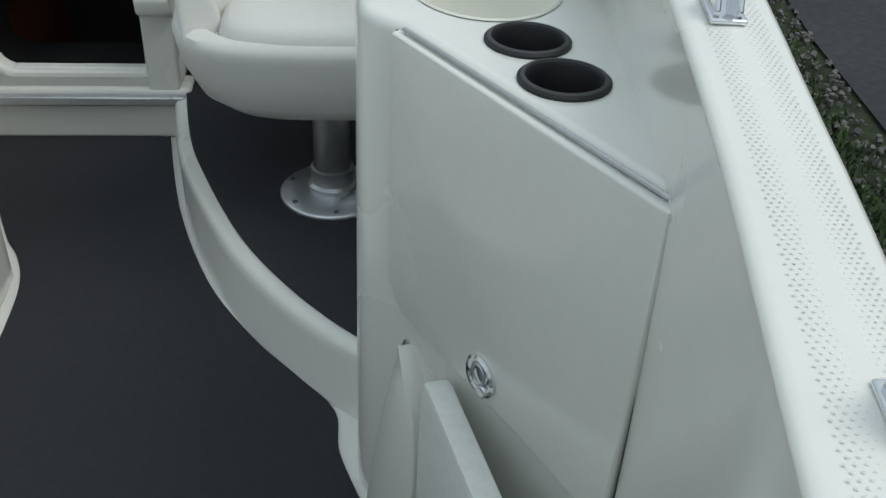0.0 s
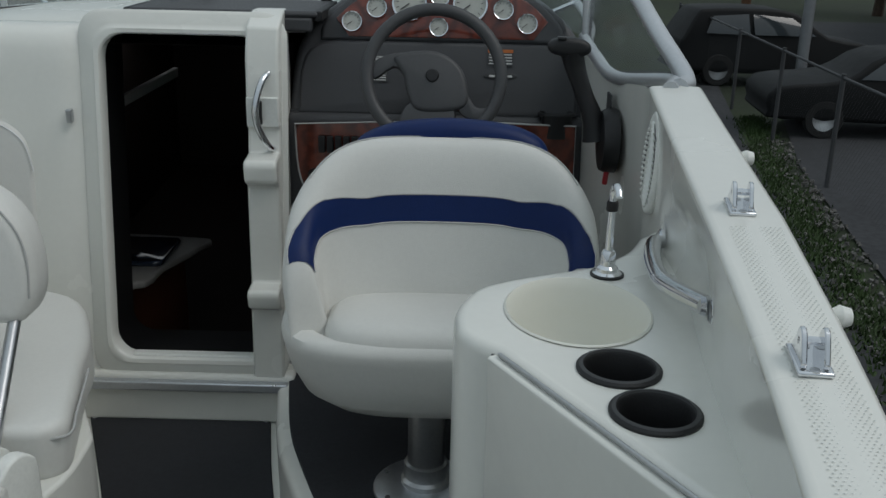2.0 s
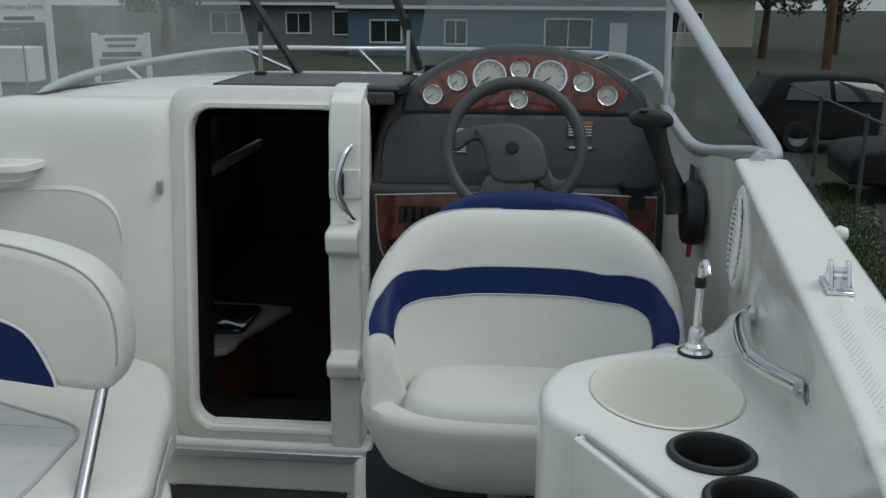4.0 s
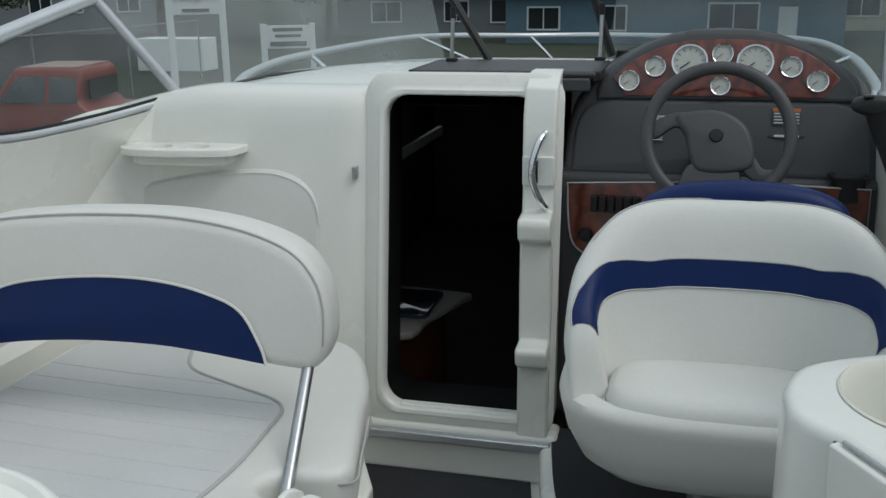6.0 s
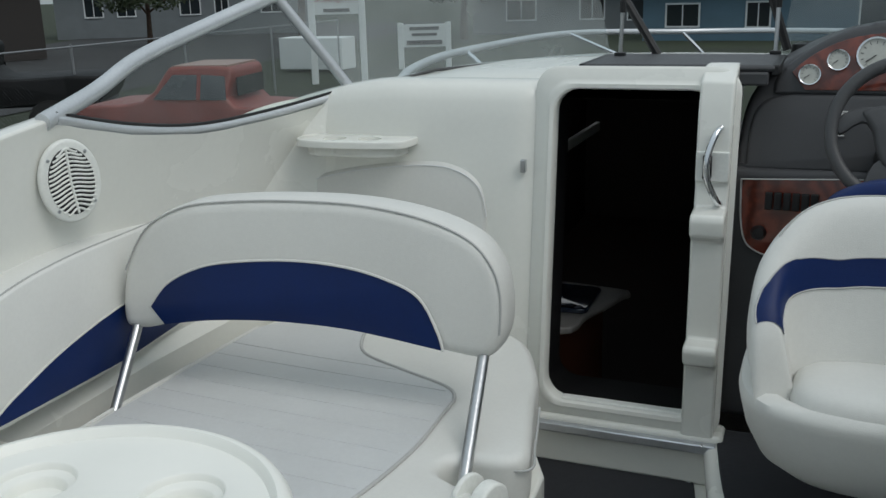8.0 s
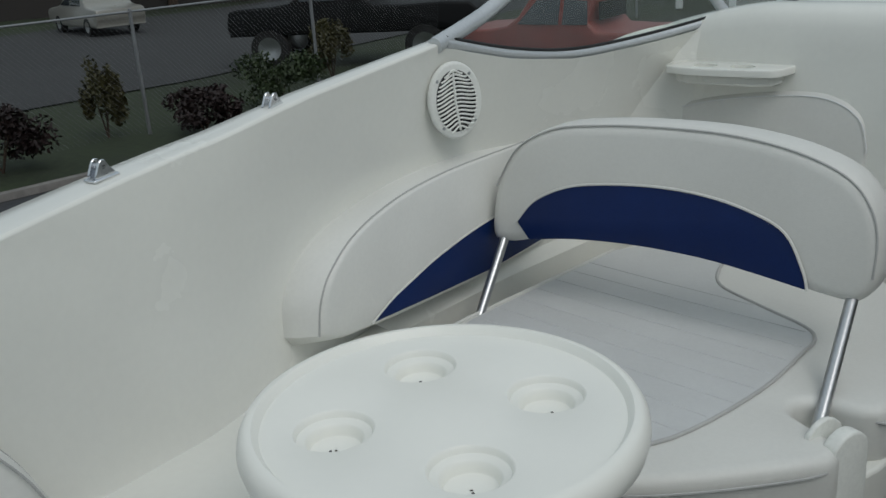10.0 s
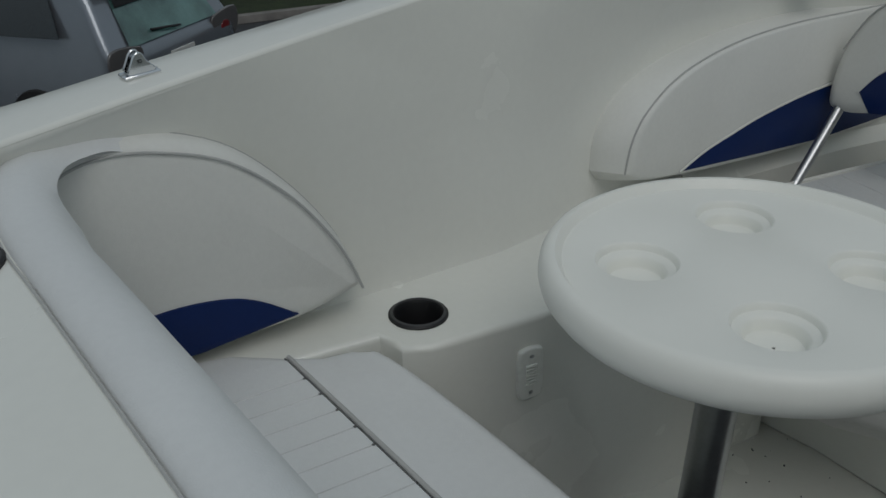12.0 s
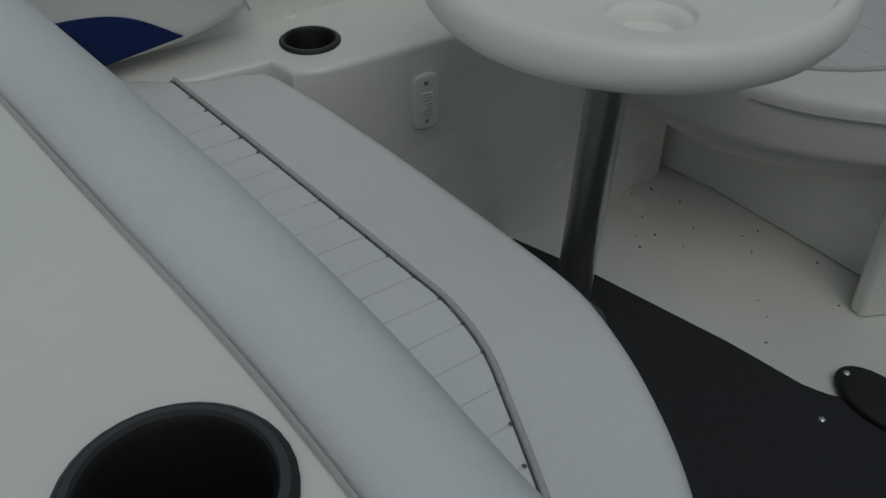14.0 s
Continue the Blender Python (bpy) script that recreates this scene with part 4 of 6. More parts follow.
for x in (-0.83, -0.34):
    part("rail", box(x, 2.74, 1.07, 0.02, 0.34, 0.026), BLACK, hatch, bevel=0.004)

# ---- windshield ----
wsh = thing("windshield", "clear wraparound windshield in a silver frame", "windshield")
low_p = spline([(x, y, z) for y, x, z in ws_base], 6)
part("lower_frame", tube(low_p, 0.013, 10), PAINTALU, wsh, "silver lower windshield frame")
part("gasket", tube([(p.x + 0.004, p.y, p.z + 0.014) for p in low_p], 0.0045, 8), BLACK, wsh)
top_p = spline([(-1.715, 1.55, 1.046), (-1.742, 1.746, 1.089), (-1.757, 1.92, 1.146), (-1.753, 2.18, 1.205), (-1.70, 2.47, 1.28), (-1.60, 2.72, 1.35), (-1.35, 2.95, 1.42), (-0.95, 3.08, 1.46)], 6)
part("top_rail", tube(top_p, 0.019, 12), PAINTALU, wsh, "silver top windshield rail")
part("mullion", tube([(-1.70, 2.47, 1.275), (-1.537, 2.605, 0.99)], 0.015, 10), PAINTALU, wsh)
bm = loft([[low_p[int(k * 24 / 12)] for k in range(13)], [top_p[int(k * 24 / 12)] for k in range(13)]])
part("pane", bm, SIDEGLASS, wsh, "clear side pane")
front_low = [(-1.537, 2.605, 1.0), (-1.35, 2.80, 1.045), (-1.1, 2.98, 1.06), (-0.86, 3.06, 1.065)]
part("pane", loft([front_low, [(-1.69, 2.48, 1.28), (-1.55, 2.78, 1.37), (-1.25, 2.99, 1.43), (-0.95, 3.08, 1.46)]]), GLASS, wsh, "clear front pane")
part("lower_frame", tube([(x, y, z - 0.004) for x, y, z in front_low], 0.005, 8), CUPGREY, wsh)
low_s = spline([(x, y, z) for y, x, z in ws_star], 6)
part("lower_frame", tube(low_s, 0.015, 10), PAINTALU, wsh, "silver lower windshield frame")
top_s = spline([(0.42, 1.82, 1.03), (0.452, 1.91, 1.035), (0.425, 2.08, 1.105), (0.398, 2.25, 1.18), (0.356, 2.51, 1.293), (0.33, 2.7, 1.35), (0.1, 2.95, 1.42), (-0.3, 3.1, 1.46)], 6)
part("top_rail", tube(top_s, 0.018, 12), PAINTALU, wsh, "silver top windshield rail")
part("mullion", tube([(0.35, 2.60, 1.02), (0.343, 2.62, 1.32)], 0.009, 10), PAINTALU, wsh)
part("pane", loft([[low_s[k * 2] for k in range(13)], [top_s[k * 2] for k in range(13)]]), STARGLASS, wsh, "clear side pane")
part("pane", loft([[(0.35, 2.61, 1.03), (0.2, 2.85, 1.09), (-0.1, 3.02, 1.07), (-0.36, 3.06, 1.065)], [(0.343, 2.63, 1.33), (0.15, 2.88, 1.40), (-0.1, 3.02, 1.43), (-0.3, 3.1, 1.46)]]), GLASS, wsh, "clear front pane")
for a, b in (((-0.69, 2.92, 1.08), (-0.90, 2.96, 1.40)), ((-0.333, 2.98, 1.09), (-0.44, 2.98, 1.40))):
    part("prop_bar", tube([a, b], 0.013, 8), BLACK, wsh, "dark opening-window frame bar")
for a, b in (((-0.785, 2.84, 1.083), (-0.78, 2.84, 1.225)), ((-0.362, 2.915, 1.083), (-0.362, 2.93, 1.23))):
    part("strut", tube([a, b], 0.006, 8), STEEL, wsh)
    part("strut_end", tube([(b[0], b[1], b[2] - 0.02), (b[0], b[1], b[2] + 0.012)], 0.009, 8), BLACK, wsh)
    part("strut_foot", box(a[0], a[1], a[2] + 0.004, 0.03, 0.03, 0.012), BLACK, wsh, bevel=0.003)
wiper = thing("wiper", "thin black wiper arm behind the windshield", "wiper")
part("arm", tube([(-0.33, 3.12, 1.09), (-0.1, 3.2, 1.13), (0.0, 3.2, 1.11)], 0.006, 6), BLACK, wiper)
part("motor", lathe([(0, 0.05), (0.022, 0.045), (0.026, 0.02), (0.026, 0)], 14, pose(-0.30, 3.0, 1.06)), BLACK, wiper)
br = thing("bow_rail", "polished steel bow rail round the foredeck", "rail")
rp = spline([(-1.62, 3.1, 0.96), (-1.70, 3.45, 0.99), (-1.78, 4.2, 0.995), (-1.66, 5.6, 0.99), (-1.12, 6.35, 0.955), (-0.60, 6.5, 0.95), (-0.1, 6.35, 0.95), (0.45, 5.6, 0.98), (0.55, 4.6, 0.98), (0.50, 3.6, 0.96), (0.42, 3.1, 0.95)], 6)
part("rail", tube(rp, 0.017, 10), PAINTALU, br)
for x, y, z, xb, zb in ((-1.78, 4.2, 0.995, -1.50, 0.80), (-1.66, 5.6, 0.99, -0.98, 0.72), (-1.12, 6.35, 0.955, -0.80, 0.66), (0.45, 5.6, 0.98, -0.3, 0.72), (0.54, 4.4, 0.98, 0.15, 0.82)):
    part("stanchion", tube([(x, y, z), (xb, y - 0.1, zb)], 0.011, 8), CHROME, br)

# ---- helm seat ----
seat = thing("helm_chair", "white vinyl bucket helm chair with navy stripe on a pedestal", "chair")
SX, SY = -0.018, 1.99
part("column", tube([(-0.03, 1.89, 0.14), (-0.03, 1.89, 0.40)], 0.040, 28), STEEL, seat, "brushed aluminium pedestal column")
part("collar", lathe([(0.054, 0), (0.054, 0.012), (0.047, 0.018), (0.047, 0.05), (0.041, 0.054)], 32, pose(-0.03, 1.89, 0.145)), STEEL, seat)
bp = part("base_plate", lathe([(0, 0.018), (0.055, 0.018), (0.07, 0.014), (0.112, 0.008), (0.1155, 0.004), (0.1155, 0), (0, 0)], 48, pose(-0.03, 1.89, 0.128)), ALU, seat, "round brushed aluminium floor plate")
for k in range(6):
    a = radians(35 + 60 * k)
    part("bolt", lathe([(0, 0.004), (0.0055, 0.003), (0.006, 0)], 8, pose(-0.03 + 0.098 * math.cos(a), 1.89 + 0.098 * math.sin(a), 0.137)), SEAM, bp)


def seat_ring(hx, hy, z, y0=0.0, n=64, p=3.5):
    out = []
    for i in range(n):
        a = 2 * math.pi * i / n
        c, s = math.cos(a), math.sin(a)
        out.append((SX + hx * math.copysign(abs(c) ** (2 / p), c), SY + y0 + hy * math.copysign(abs(s) ** (2 / p), s), z))
    return out


tub = [(0.10, 0.10, 0.352), (0.18, 0.17, 0.353), (0.235, 0.215, 0.364), (0.278, 0.245, 0.397), (0.304, 0.264, 0.45), (0.316, 0.274, 0.50), (0.319, 0.278, 0.518), (0.314, 0.274, 0.532), (0.295, 0.262, 0.541), (0.27, 0.25, 0.538), (0.25, 0.24, 0.515), (0.24, 0.23, 0.49)]
bm = loft([seat_ring(*t) + [seat_ring(*t)[0]] for t in tub])
weld(bm)
part("shell", bm, VINYL, seat, "padded white vinyl seat shell")
cu = [(0.205, 0.112, 0.47), (0.216, 0.120, 0.512), (0.218, 0.121, 0.532), (0.212, 0.115, 0.553), (0.194, 0.10, 0.567), (0.16, 0.078, 0.574), (0.10, 0.045, 0.577), (0.0004, 0.0004, 0.578)]
bm = loft([[(x, y - 0.145, z) for x, y, z in seat_ring(*t) + [seat_ring(*t)[0]]] for t in cu])
part("cushion", weld(bm), VINYL, seat, "white vinyl seat cushion")
part("piping", tube([(x, y - 0.145, z) for x, y, z in seat_ring(0.221, 0.124, 0.527)], 0.003, 6, True), VINYL, seat)
SECTION = [(0.0, 0.70, 0.0), (0.15, 0.745, 0.35), (0.3, 0.78, 0.65), (0.38, 0.80, 0.82), (0.43, 0.825, 0.92), (0.47, 0.86, 0.98), (0.5, 0.90, 1.0), (0.54, 0.95, 0.98), (0.58, 0.98, 0.92), (0.64, 0.995, 0.8), (0.74, 1.0, 0.60), (0.86, 0.955, 0.3), (1.0, 0.85, 0.0)]
RIM = [(0, 0.879), (22, 0.876), (36, 0.864), (48, 0.843), (60, 0.811), (72, 0.773), (82, 0.738), (90, 0.708), (97, 0.682), (102, 0.655), (106, 0.622), (109, 0.58), (111, 0.54), (112, 0.50)]
SECTION = [tuple(p) for p in spline(SECTION, 5)]
RIM = [(p.x * 100, p.y) for p in spline([(a / 100, z, 0) for a, z in RIM], 6)]


def back_point(a, s, grow=0.0):
    """A point of the wraparound backrest: a turns round the seat from its middle, s runs from the inner foot over the rim to the outer foot."""
    r, f = lerp_table(s, SECTION)
    top = lerp_table(min(111.9, abs(math.degrees(a))), RIM)[0]
    z = 0.50 + (top - 0.50) * f
    c, q = math.cos(a), math.sin(a)
    x = 0.326 * r * math.copysign(abs(q) ** 0.75, q)
    y = 0.165 * (1 - (1 - r) * 2.0) * math.copysign(abs(c) ** 0.75, c)
    x *= 1 - 0.07 * max(0.0, (abs(math.degrees(a)) - 72) / 45)
    k = 1 + grow / max(0.1, math.hypot(x, y)) * (-1 if s < 0.5 else 1)
    return (SX + 0.012 + x * k, SY - 0.13 + y * k + 0.14 * max(0.0, c) * (z - 0.5), z + (grow if 0.4 < s < 0.6 else 0))


ang = [radians(-111.5 + 223 * i / 72) for i in range(73)]
bk_ob = part("backrest", loft([[back_point(a, k / 40) for a in ang] for k in range(41)]), VINYL, seat, "wraparound white vinyl backrest")


def stripe_s(a, f):
    w = min(1.0, max(0.0, (abs(math.degrees(a)) - 30) / 64)) ** 1.5
    return (0.256 + 0.074 * f) * (1 - w) + (0.40 + 0.15 * f) * w


band = ang[4:-4]
part("stripe", loft([[back_point(a, stripe_s(a, k / 6), 0.002) for a in band] for k in range(7)]), BLUE, bk_ob, "navy vinyl stripe round the backrest")
for f in (0.0, 1.0):
    part("welt", tube([back_point(a, stripe_s(a, f), 0.002) for a in band], 0.0018, 5), PIPING, bk_ob)
part("welt", tube([back_point(a, 0.515, 0.001) for a in ang[16:-16]], 0.0018, 5), PIPING, bk_ob)
hp = smooth_line([(-0.206, 0.835), (-0.192, 0.862), (-0.158, 0.884), (-0.10, 0.902), (0.01, 0.911), (0.12, 0.902), (0.178, 0.884), (0.208, 0.862), (0.22, 0.835)], 4) + [(0.20, 0.78), (-0.18, 0.78)]
part("headrest", pad(hp, 0, 0.075, 0.03, m=upright(2.125), steps=4), BLUE, seat, "navy vinyl back bolster")
part("knob", box(-0.135, 1.80, 0.372, 0.03, 0.02, 0.025), BLACK, seat, bevel=0.005)

# ---- helm console ----
con = thing("helm_console", "charcoal helm console with burl wood gauge panel", "console")


def lean(bm):
    for v in bm.verts:
        z = v.co.z
        v.co.y += 0.32 * (z - 0.82) if z > 0.795 else 0.32 * (z - 0.82) * 0.0
    return bm


part("lower_body", box(-0.032, 2.78, 0.47, 0.80, 0.42, 0.70), DASH, con, bevel=0.02)
body = smooth_line([(-0.428, 0.80), (-0.415, 0.95), (-0.38, 1.03), (-0.31, 1.09), (-0.17, 1.15), (-0.03, 1.168), (0.11, 1.152), (0.26, 1.092), (0.33, 1.03), (0.355, 0.95), (0.362, 0.80)], 4)
part("body", lean(pad(body, -0.35, 0.0, 0.022, m=upright(2.60), steps=4)), DASH, con, "charcoal moulded dash")
hood = smooth_line([(-0.345, 1.0), (-0.345, 1.035), (-0.315, 1.075), (-0.24, 1.13), (-0.17, 1.162), (-0.13, 1.17), (-0.10, 1.178), (0.04, 1.178), (0.08, 1.17), (0.12, 1.163), (0.20, 1.13), (0.27, 1.075), (0.30, 1.035), (0.30, 1.0)], 4)
part("hood", lean(pad(hood, -0.05, 0.03, 0.014, m=upright(2.62), steps=3)), DASH, con, "charcoal gauge hood")
wp = smooth_line([(-0.305, 1.058), (-0.25, 1.105), (-0.16, 1.143), (-0.026, 1.156), (0.115, 1.144), (0.205, 1.107), (0.258, 1.06)], 5) + [(0.22, 1.014), (-0.27, 1.014)]
gp = part("gauge_panel", lean(pad(wp, 0.028, 0.034, 0.002, m=upright(2.62), steps=2)), WOOD, con, "glossy cherry burl gauge panel")
part("face", lean(pad(smooth_line([(-0.40, 0.815), (-0.395, 0.93), (-0.365, 0.985), (-0.30, 1.003)], 4) + smooth_line([(0.25, 1.003), (0.305, 0.985), (0.335, 0.93), (0.34, 0.815)], 4), -0.01, 0.012, 0.01, m=upright(2.60), steps=3)), DASH, con)
for o, nm in ((smooth_line([(-0.405, 0.795), (-0.402, 0.70), (-0.39, 0.635), (-0.36, 0.605), (-0.31, 0.59)], 4) + [(-0.05, 0.585), (-0.05, 0.81)], "left"), ([(0.10, 0.81), (0.335, 0.805), (0.338, 0.62), (0.10, 0.60)], "right")):
    part("trim", lean(pad(o, 0.012, 0.018, 0.002, m=upright(2.575), steps=2)), WOOD, con, "cherry burl switch panel")
    o2 = o + [o[0]]
    bm = tube([(x, y, 0.0175) for x, y in o2], 0.0025, 6); bm.transform(upright(2.575)); lean(bm)
    part("trim_edge", bm, PIPING, con)
for k in range(6):
    part("switch", lean(box(-0.335 + 0.022 * k, 2.553, 0.742, 0.018, 0.014, 0.045)), BLACK, con, bevel=0.003)
part("ignition", lean(lathe([(0, 0.02), (0.014, 0.018), (0.02, 0.004), (0.02, 0)], 18, upright(2.56) @ pose(-0.355, 0.655, 0))), BLACK, con)


def gauge(x, z, r):
    M = upright(0) @ Matrix.Translation((x, z, 0))
    y = 2.62 - 0.034 + 0.32 * (z - 0.82)
    T = Matrix.Translation((0, y, 0)) @ Matrix.Translation((x, 0, z)) @ Euler((radians(90 - 17), 0, 0)).to_matrix().to_4x4()
    gbez = part("gauge", lathe([(r, 0), (r, 0.008), (r * 0.95, 0.012), (r * 0.86, 0.011), (r * 0.84, 0.006)], 36, T), CHROME, gp, "round chrome-rimmed gauge")
    part("dial", lathe([(0, 0.006), (r * 0.85, 0.006)], 36, T), GAUGE, gbez, "pale gauge dial")
    bm = bmesh.new()
    for k in range(11):
        a = radians(225 - 27 * k)
        bmesh.ops.create_cube(bm, size=1, matrix=T @ Matrix.Translation((r * 0.68 * math.cos(a), r * 0.68 * math.sin(a), 0.0065)) @ Euler((0, 0, a)).to_matrix().to_4x4() @ Matrix.Diagonal((r * 0.16, r * 0.035, 0.0006, 1)))
    part("marks", bm, SEAM, gbez)
    a = radians(215)
    part("needle", tube([T @ Vector((0, 0, 0.0085)), T @ Vector((r * 0.6 * math.cos(a), r * 0.6 * math.sin(a), 0.0085))], r * 0.035, 5), SEAM, gbez)


for x, z, r in ((-0.262, 1.050, 0.028), (-0.197, 1.086, 0.028), (-0.111, 1.098, 0.048), (-0.030, 1.118, 0.028), (0.050, 1.098, 0.048), (0.138, 1.087, 0.028), (0.202, 1.053, 0.028), (-0.032, 1.040, 0.026)):
    gauge(x, z, r)


def sticker(x, z, w, h, c, rows):
    M = Matrix.Translation((0, 0, 0))
    st = part("sticker", lean(box(x, 2.5855, z, w, 0.002, h)), c, con, "small printed warning label")
    for k in range(rows):
        part("print_bar", lean(box(x, 2.584, z + h * (0.32 - 0.64 * k / max(1, rows - 1)), w * 0.8, 0.0015, h * 0.08)), LABELW if c is not LABELW else SEAM, st)


sticker(-0.185, 0.955, 0.04, 0.02, LABELW, 3)
sticker(-0.185, 0.915, 0.04, 0.028, CUPGREY, 4)
sticker(0.115, 0.965, 0.03, 0.035, CUPGREY, 4)
sticker(0.152, 0.965, 0.03, 0.035, CUPGREY, 4)
part("sticker", lean(box(0.115, 2.5845, 0.985, 0.03, 0.002, 0.008)), ORANGE, con)
part("sticker", lean(box(0.152, 2.5845, 0.985, 0.03, 0.002, 0.008)), ORANGE, con)
part("emblem", lean(pad(ring(0.135, 0.922, 0.045, 0.009, 24), 0.012, 0.0145, 0.001, m=upright(2.60), steps=2)), CUPGREY, con, "dark oval badge")
part("badge_bar", lean(box(0.135, 2.5845, 0.922, 0.06, 0.002, 0.005)), LABELW, con)
part("cup_well", lean(lathe([(0.05, 0), (0.05, 0.006), (0.044, 0.008), (0.04, 0.0), (0.038, -0.06), (0, -0.06)], 28, Matrix.Translation((0.285, 2.57, 0.83)) @ Matrix.Diagonal((1, 0.6, 1, 1)))), BLACK, con, "black cup well in the dash")

sw = thing("steering_wheel", "grey padded three-spoke steering wheel on the dash", "steering wheel")
WM = Matrix.Translation((-0.038, 2.43, 0.943)) @ Euler((radians(90 - 20), 0, 0)).to_matrix().to_4x4()


def sworld(pts):
    return [WM @ Vector(p) for p in pts]


part("rim", tube(sworld([(0.164 * math.cos(a), 0.164 * math.sin(a), 0.02) for a in [2 * math.pi * i / 48 for i in range(48)]]), 0.0155, 12, True), WHEEL, sw, "thick grey moulded wheel rim")
hubp = smooth_loop([(-0.10, 0.045), (-0.04, 0.062), (0.02, 0.056), (0.07, 0.015), (0.085, -0.06), (0.05, -0.085), (-0.04, -0.085), (-0.065, -0.04), (-0.075, 0.0)], 4)
part("hub", pad(hubp, -0.01, 0.028, 0.012, m=WM, steps=3), WHEEL, sw)
part("spoke", pad(smooth_loop([(-0.15, 0.03), (-0.10, 0.055), (-0.05, 0.05), (-0.06, 0.01), (-0.10, 0.02), (-0.145, -0.01)], 3), 0.0, 0.022, 0.007, m=WM, steps=2), WHEEL, sw)
part("spoke", pad(smooth_loop([(0.06, 0.0), (0.10, -0.07), (0.13, -0.075), (0.125, -0.105), (0.08, -0.10), (0.05, -0.06)], 3), 0.0, 0.022, 0.007, m=WM, steps=2), WHEEL, sw)
part("spoke", pad(smooth_loop([(-0.05, -0.06), (-0.085, -0.115), (-0.075, -0.145), (0.03, -0.15), (0.05, -0.07)], 3), 0.0, 0.022, 0.007, m=WM, steps=2), WHEEL, sw)
part("cap", lathe([(0, 0.008), (0.014, 0.007), (0.0165, 0)], 20, WM @ pose(-0.004, 0.0, 0.027)), BLACK, sw)
part("shaft", tube(sworld([(0, -0.02, -0.01), (0, -0.03, -0.22)]), [0.05, 0.062], 20), BLACK, sw, "black steering column boot")

thr = thing("throttle_lever", "black throttle lever on the side wall", "throttle")
part("housing", lathe([(0.072, 0), (0.072, 0.022), (0.066, 0.034), (0.03, 0.038), (0, 0.038)], 32, Matrix.Translation((0.376, 2.185, 0.85)) @ Euler((0, radians(-90), 0)).to_matrix().to_4x4()), BLACK, thr, "round black control housing")
part("arm", tube(spline([(0.332, 2.185, 0.85), (0.322, 2.19, 0.90), (0.299, 2.20, 0.955), (0.278, 2.205, 1.01), (0.268, 2.20, 1.045)], 4), [0.03, 0.028, 0.026, 0.024, 0.023, 0.022, 0.021, 0.02, 0.02, 0.02, 0.021, 0.022, 0.023, 0.024, 0.025, 0.026, 0.026], 14), BLACK, thr, "thick black lever arm")
part("grip", pad(smooth_loop([(-0.044, -0.010), (-0.046, 0.012), (-0.02, 0.022), (0.02, 0.020), (0.042, 0.008), (0.040, -0.012), (0, -0.020)], 3), -0.024, 0.024, 0.012, m=Matrix.Translation((0.264, 2.20, 1.052)) @ Euler((radians(90), 0, 0)).to_matrix().to_4x4(), steps=3), BLACK, thr, "black T-shaped lever grip")
part("trim_button", box(0.243, 2.18, 1.075, 0.02, 0.014, 0.006), CUPGREY, thr, bevel=0.002)
part("trim_label", box(0.362, 2.22, 0.93, 0.004, 0.05, 0.04), CUPGREY, thr)
part("cable_cover", tube([(0.358, 2.16, 0.79), (0.356, 2.165, 0.755)], 0.006, 8), material("red_cord", (0.35, 0.02, 0.03), 0.5), thr)

# ---- aft bench, bolster and transom ----
def table_y(x, tab):
    return lerp_table(x, tab)[0]


TOPY = [(-1.50, -0.05), (-1.35, -0.07), (-1.23, -0.06), (-1.11, -0.045), (-0.94, -0.02), (-0.77, 0.005), (-0.66, 0.018), (-0.6, 0.029), (-0.475, 0.047), (-0.374, 0.057), (-0.1, 0.075)]
LOWY = [(x, y + 0.19) for x, y in TOPY]
bench = thing("aft_bench", "white vinyl aft bench with pleated inlay and rolled backrest", "bench")
bo = smooth_loop([(-1.425, 0.10), (-1.428, 0.34), (-1.415, 0.40), (-1.37, 0.437), (-1.12, 0.482), (-0.865, 0.513), (-0.76, 0.522), (-0.69, 0.514), (-0.61, 0.494), (-0.52, 0.459), (-0.44, 0.415), (-0.36, 0.36), (-0.27, 0.28), (-0.22, 0.10)], 4)
part("cushion", pad(bo, 0.355, 0.46, 0.026, steps=5), VINYL_B, bench, "smooth white vinyl seat cushion")
pl = smooth_line([(-1.43, 0.288), (-1.415, 0.29), (-1.2, 0.321), (-1.0, 0.349), (-0.853, 0.369), (-0.80, 0.3755), (-0.74, 0.373), (-0.70, 0.366), (-0.657, 0.353), (-0.533, 0.312), (-0.40, 0.262)], 5)
part("piping", tube([(x, y, 0.4635) for x, y in pl], 0.0036, 8), PIPING, bench, "grey piping along the inlay")
part("piping_shadow", tube([(x, y - 0.0055, 0.4612) for x, y in pl], 0.0017, 6), SEAM, bench)
inner_line = [(x, table_y(x, LOWY) - 0.03) for x in [-1.43 + 0.93 * k / 16 for k in range(17)]]
part("inlay", prism([(x, y - 0.006) for x, y in pl] + list(reversed(inner_line)), 0.4595, 0.4625), VINYL_B, bench, "flat pleated vinyl inlay")
for k in range(19):
    x = -1.37 + 0.047 * k
    ya = min(pl, key=lambda p: abs(p[0] - x))[1] - 0.007
    yb = table_y(x + 0.012, LOWY) - 0.01
    part("pleat", tube([(x, ya, 0.4627), (x + 0.012, yb, 0.4627)], 0.0011, 5), PLEAT, bench)
    part("tack", lathe([(0, 0.0015), (0.0024, 0.001), (0.0026, 0)], 6, pose(x, ya + 0.001, 0.463)), SEAM, bench)
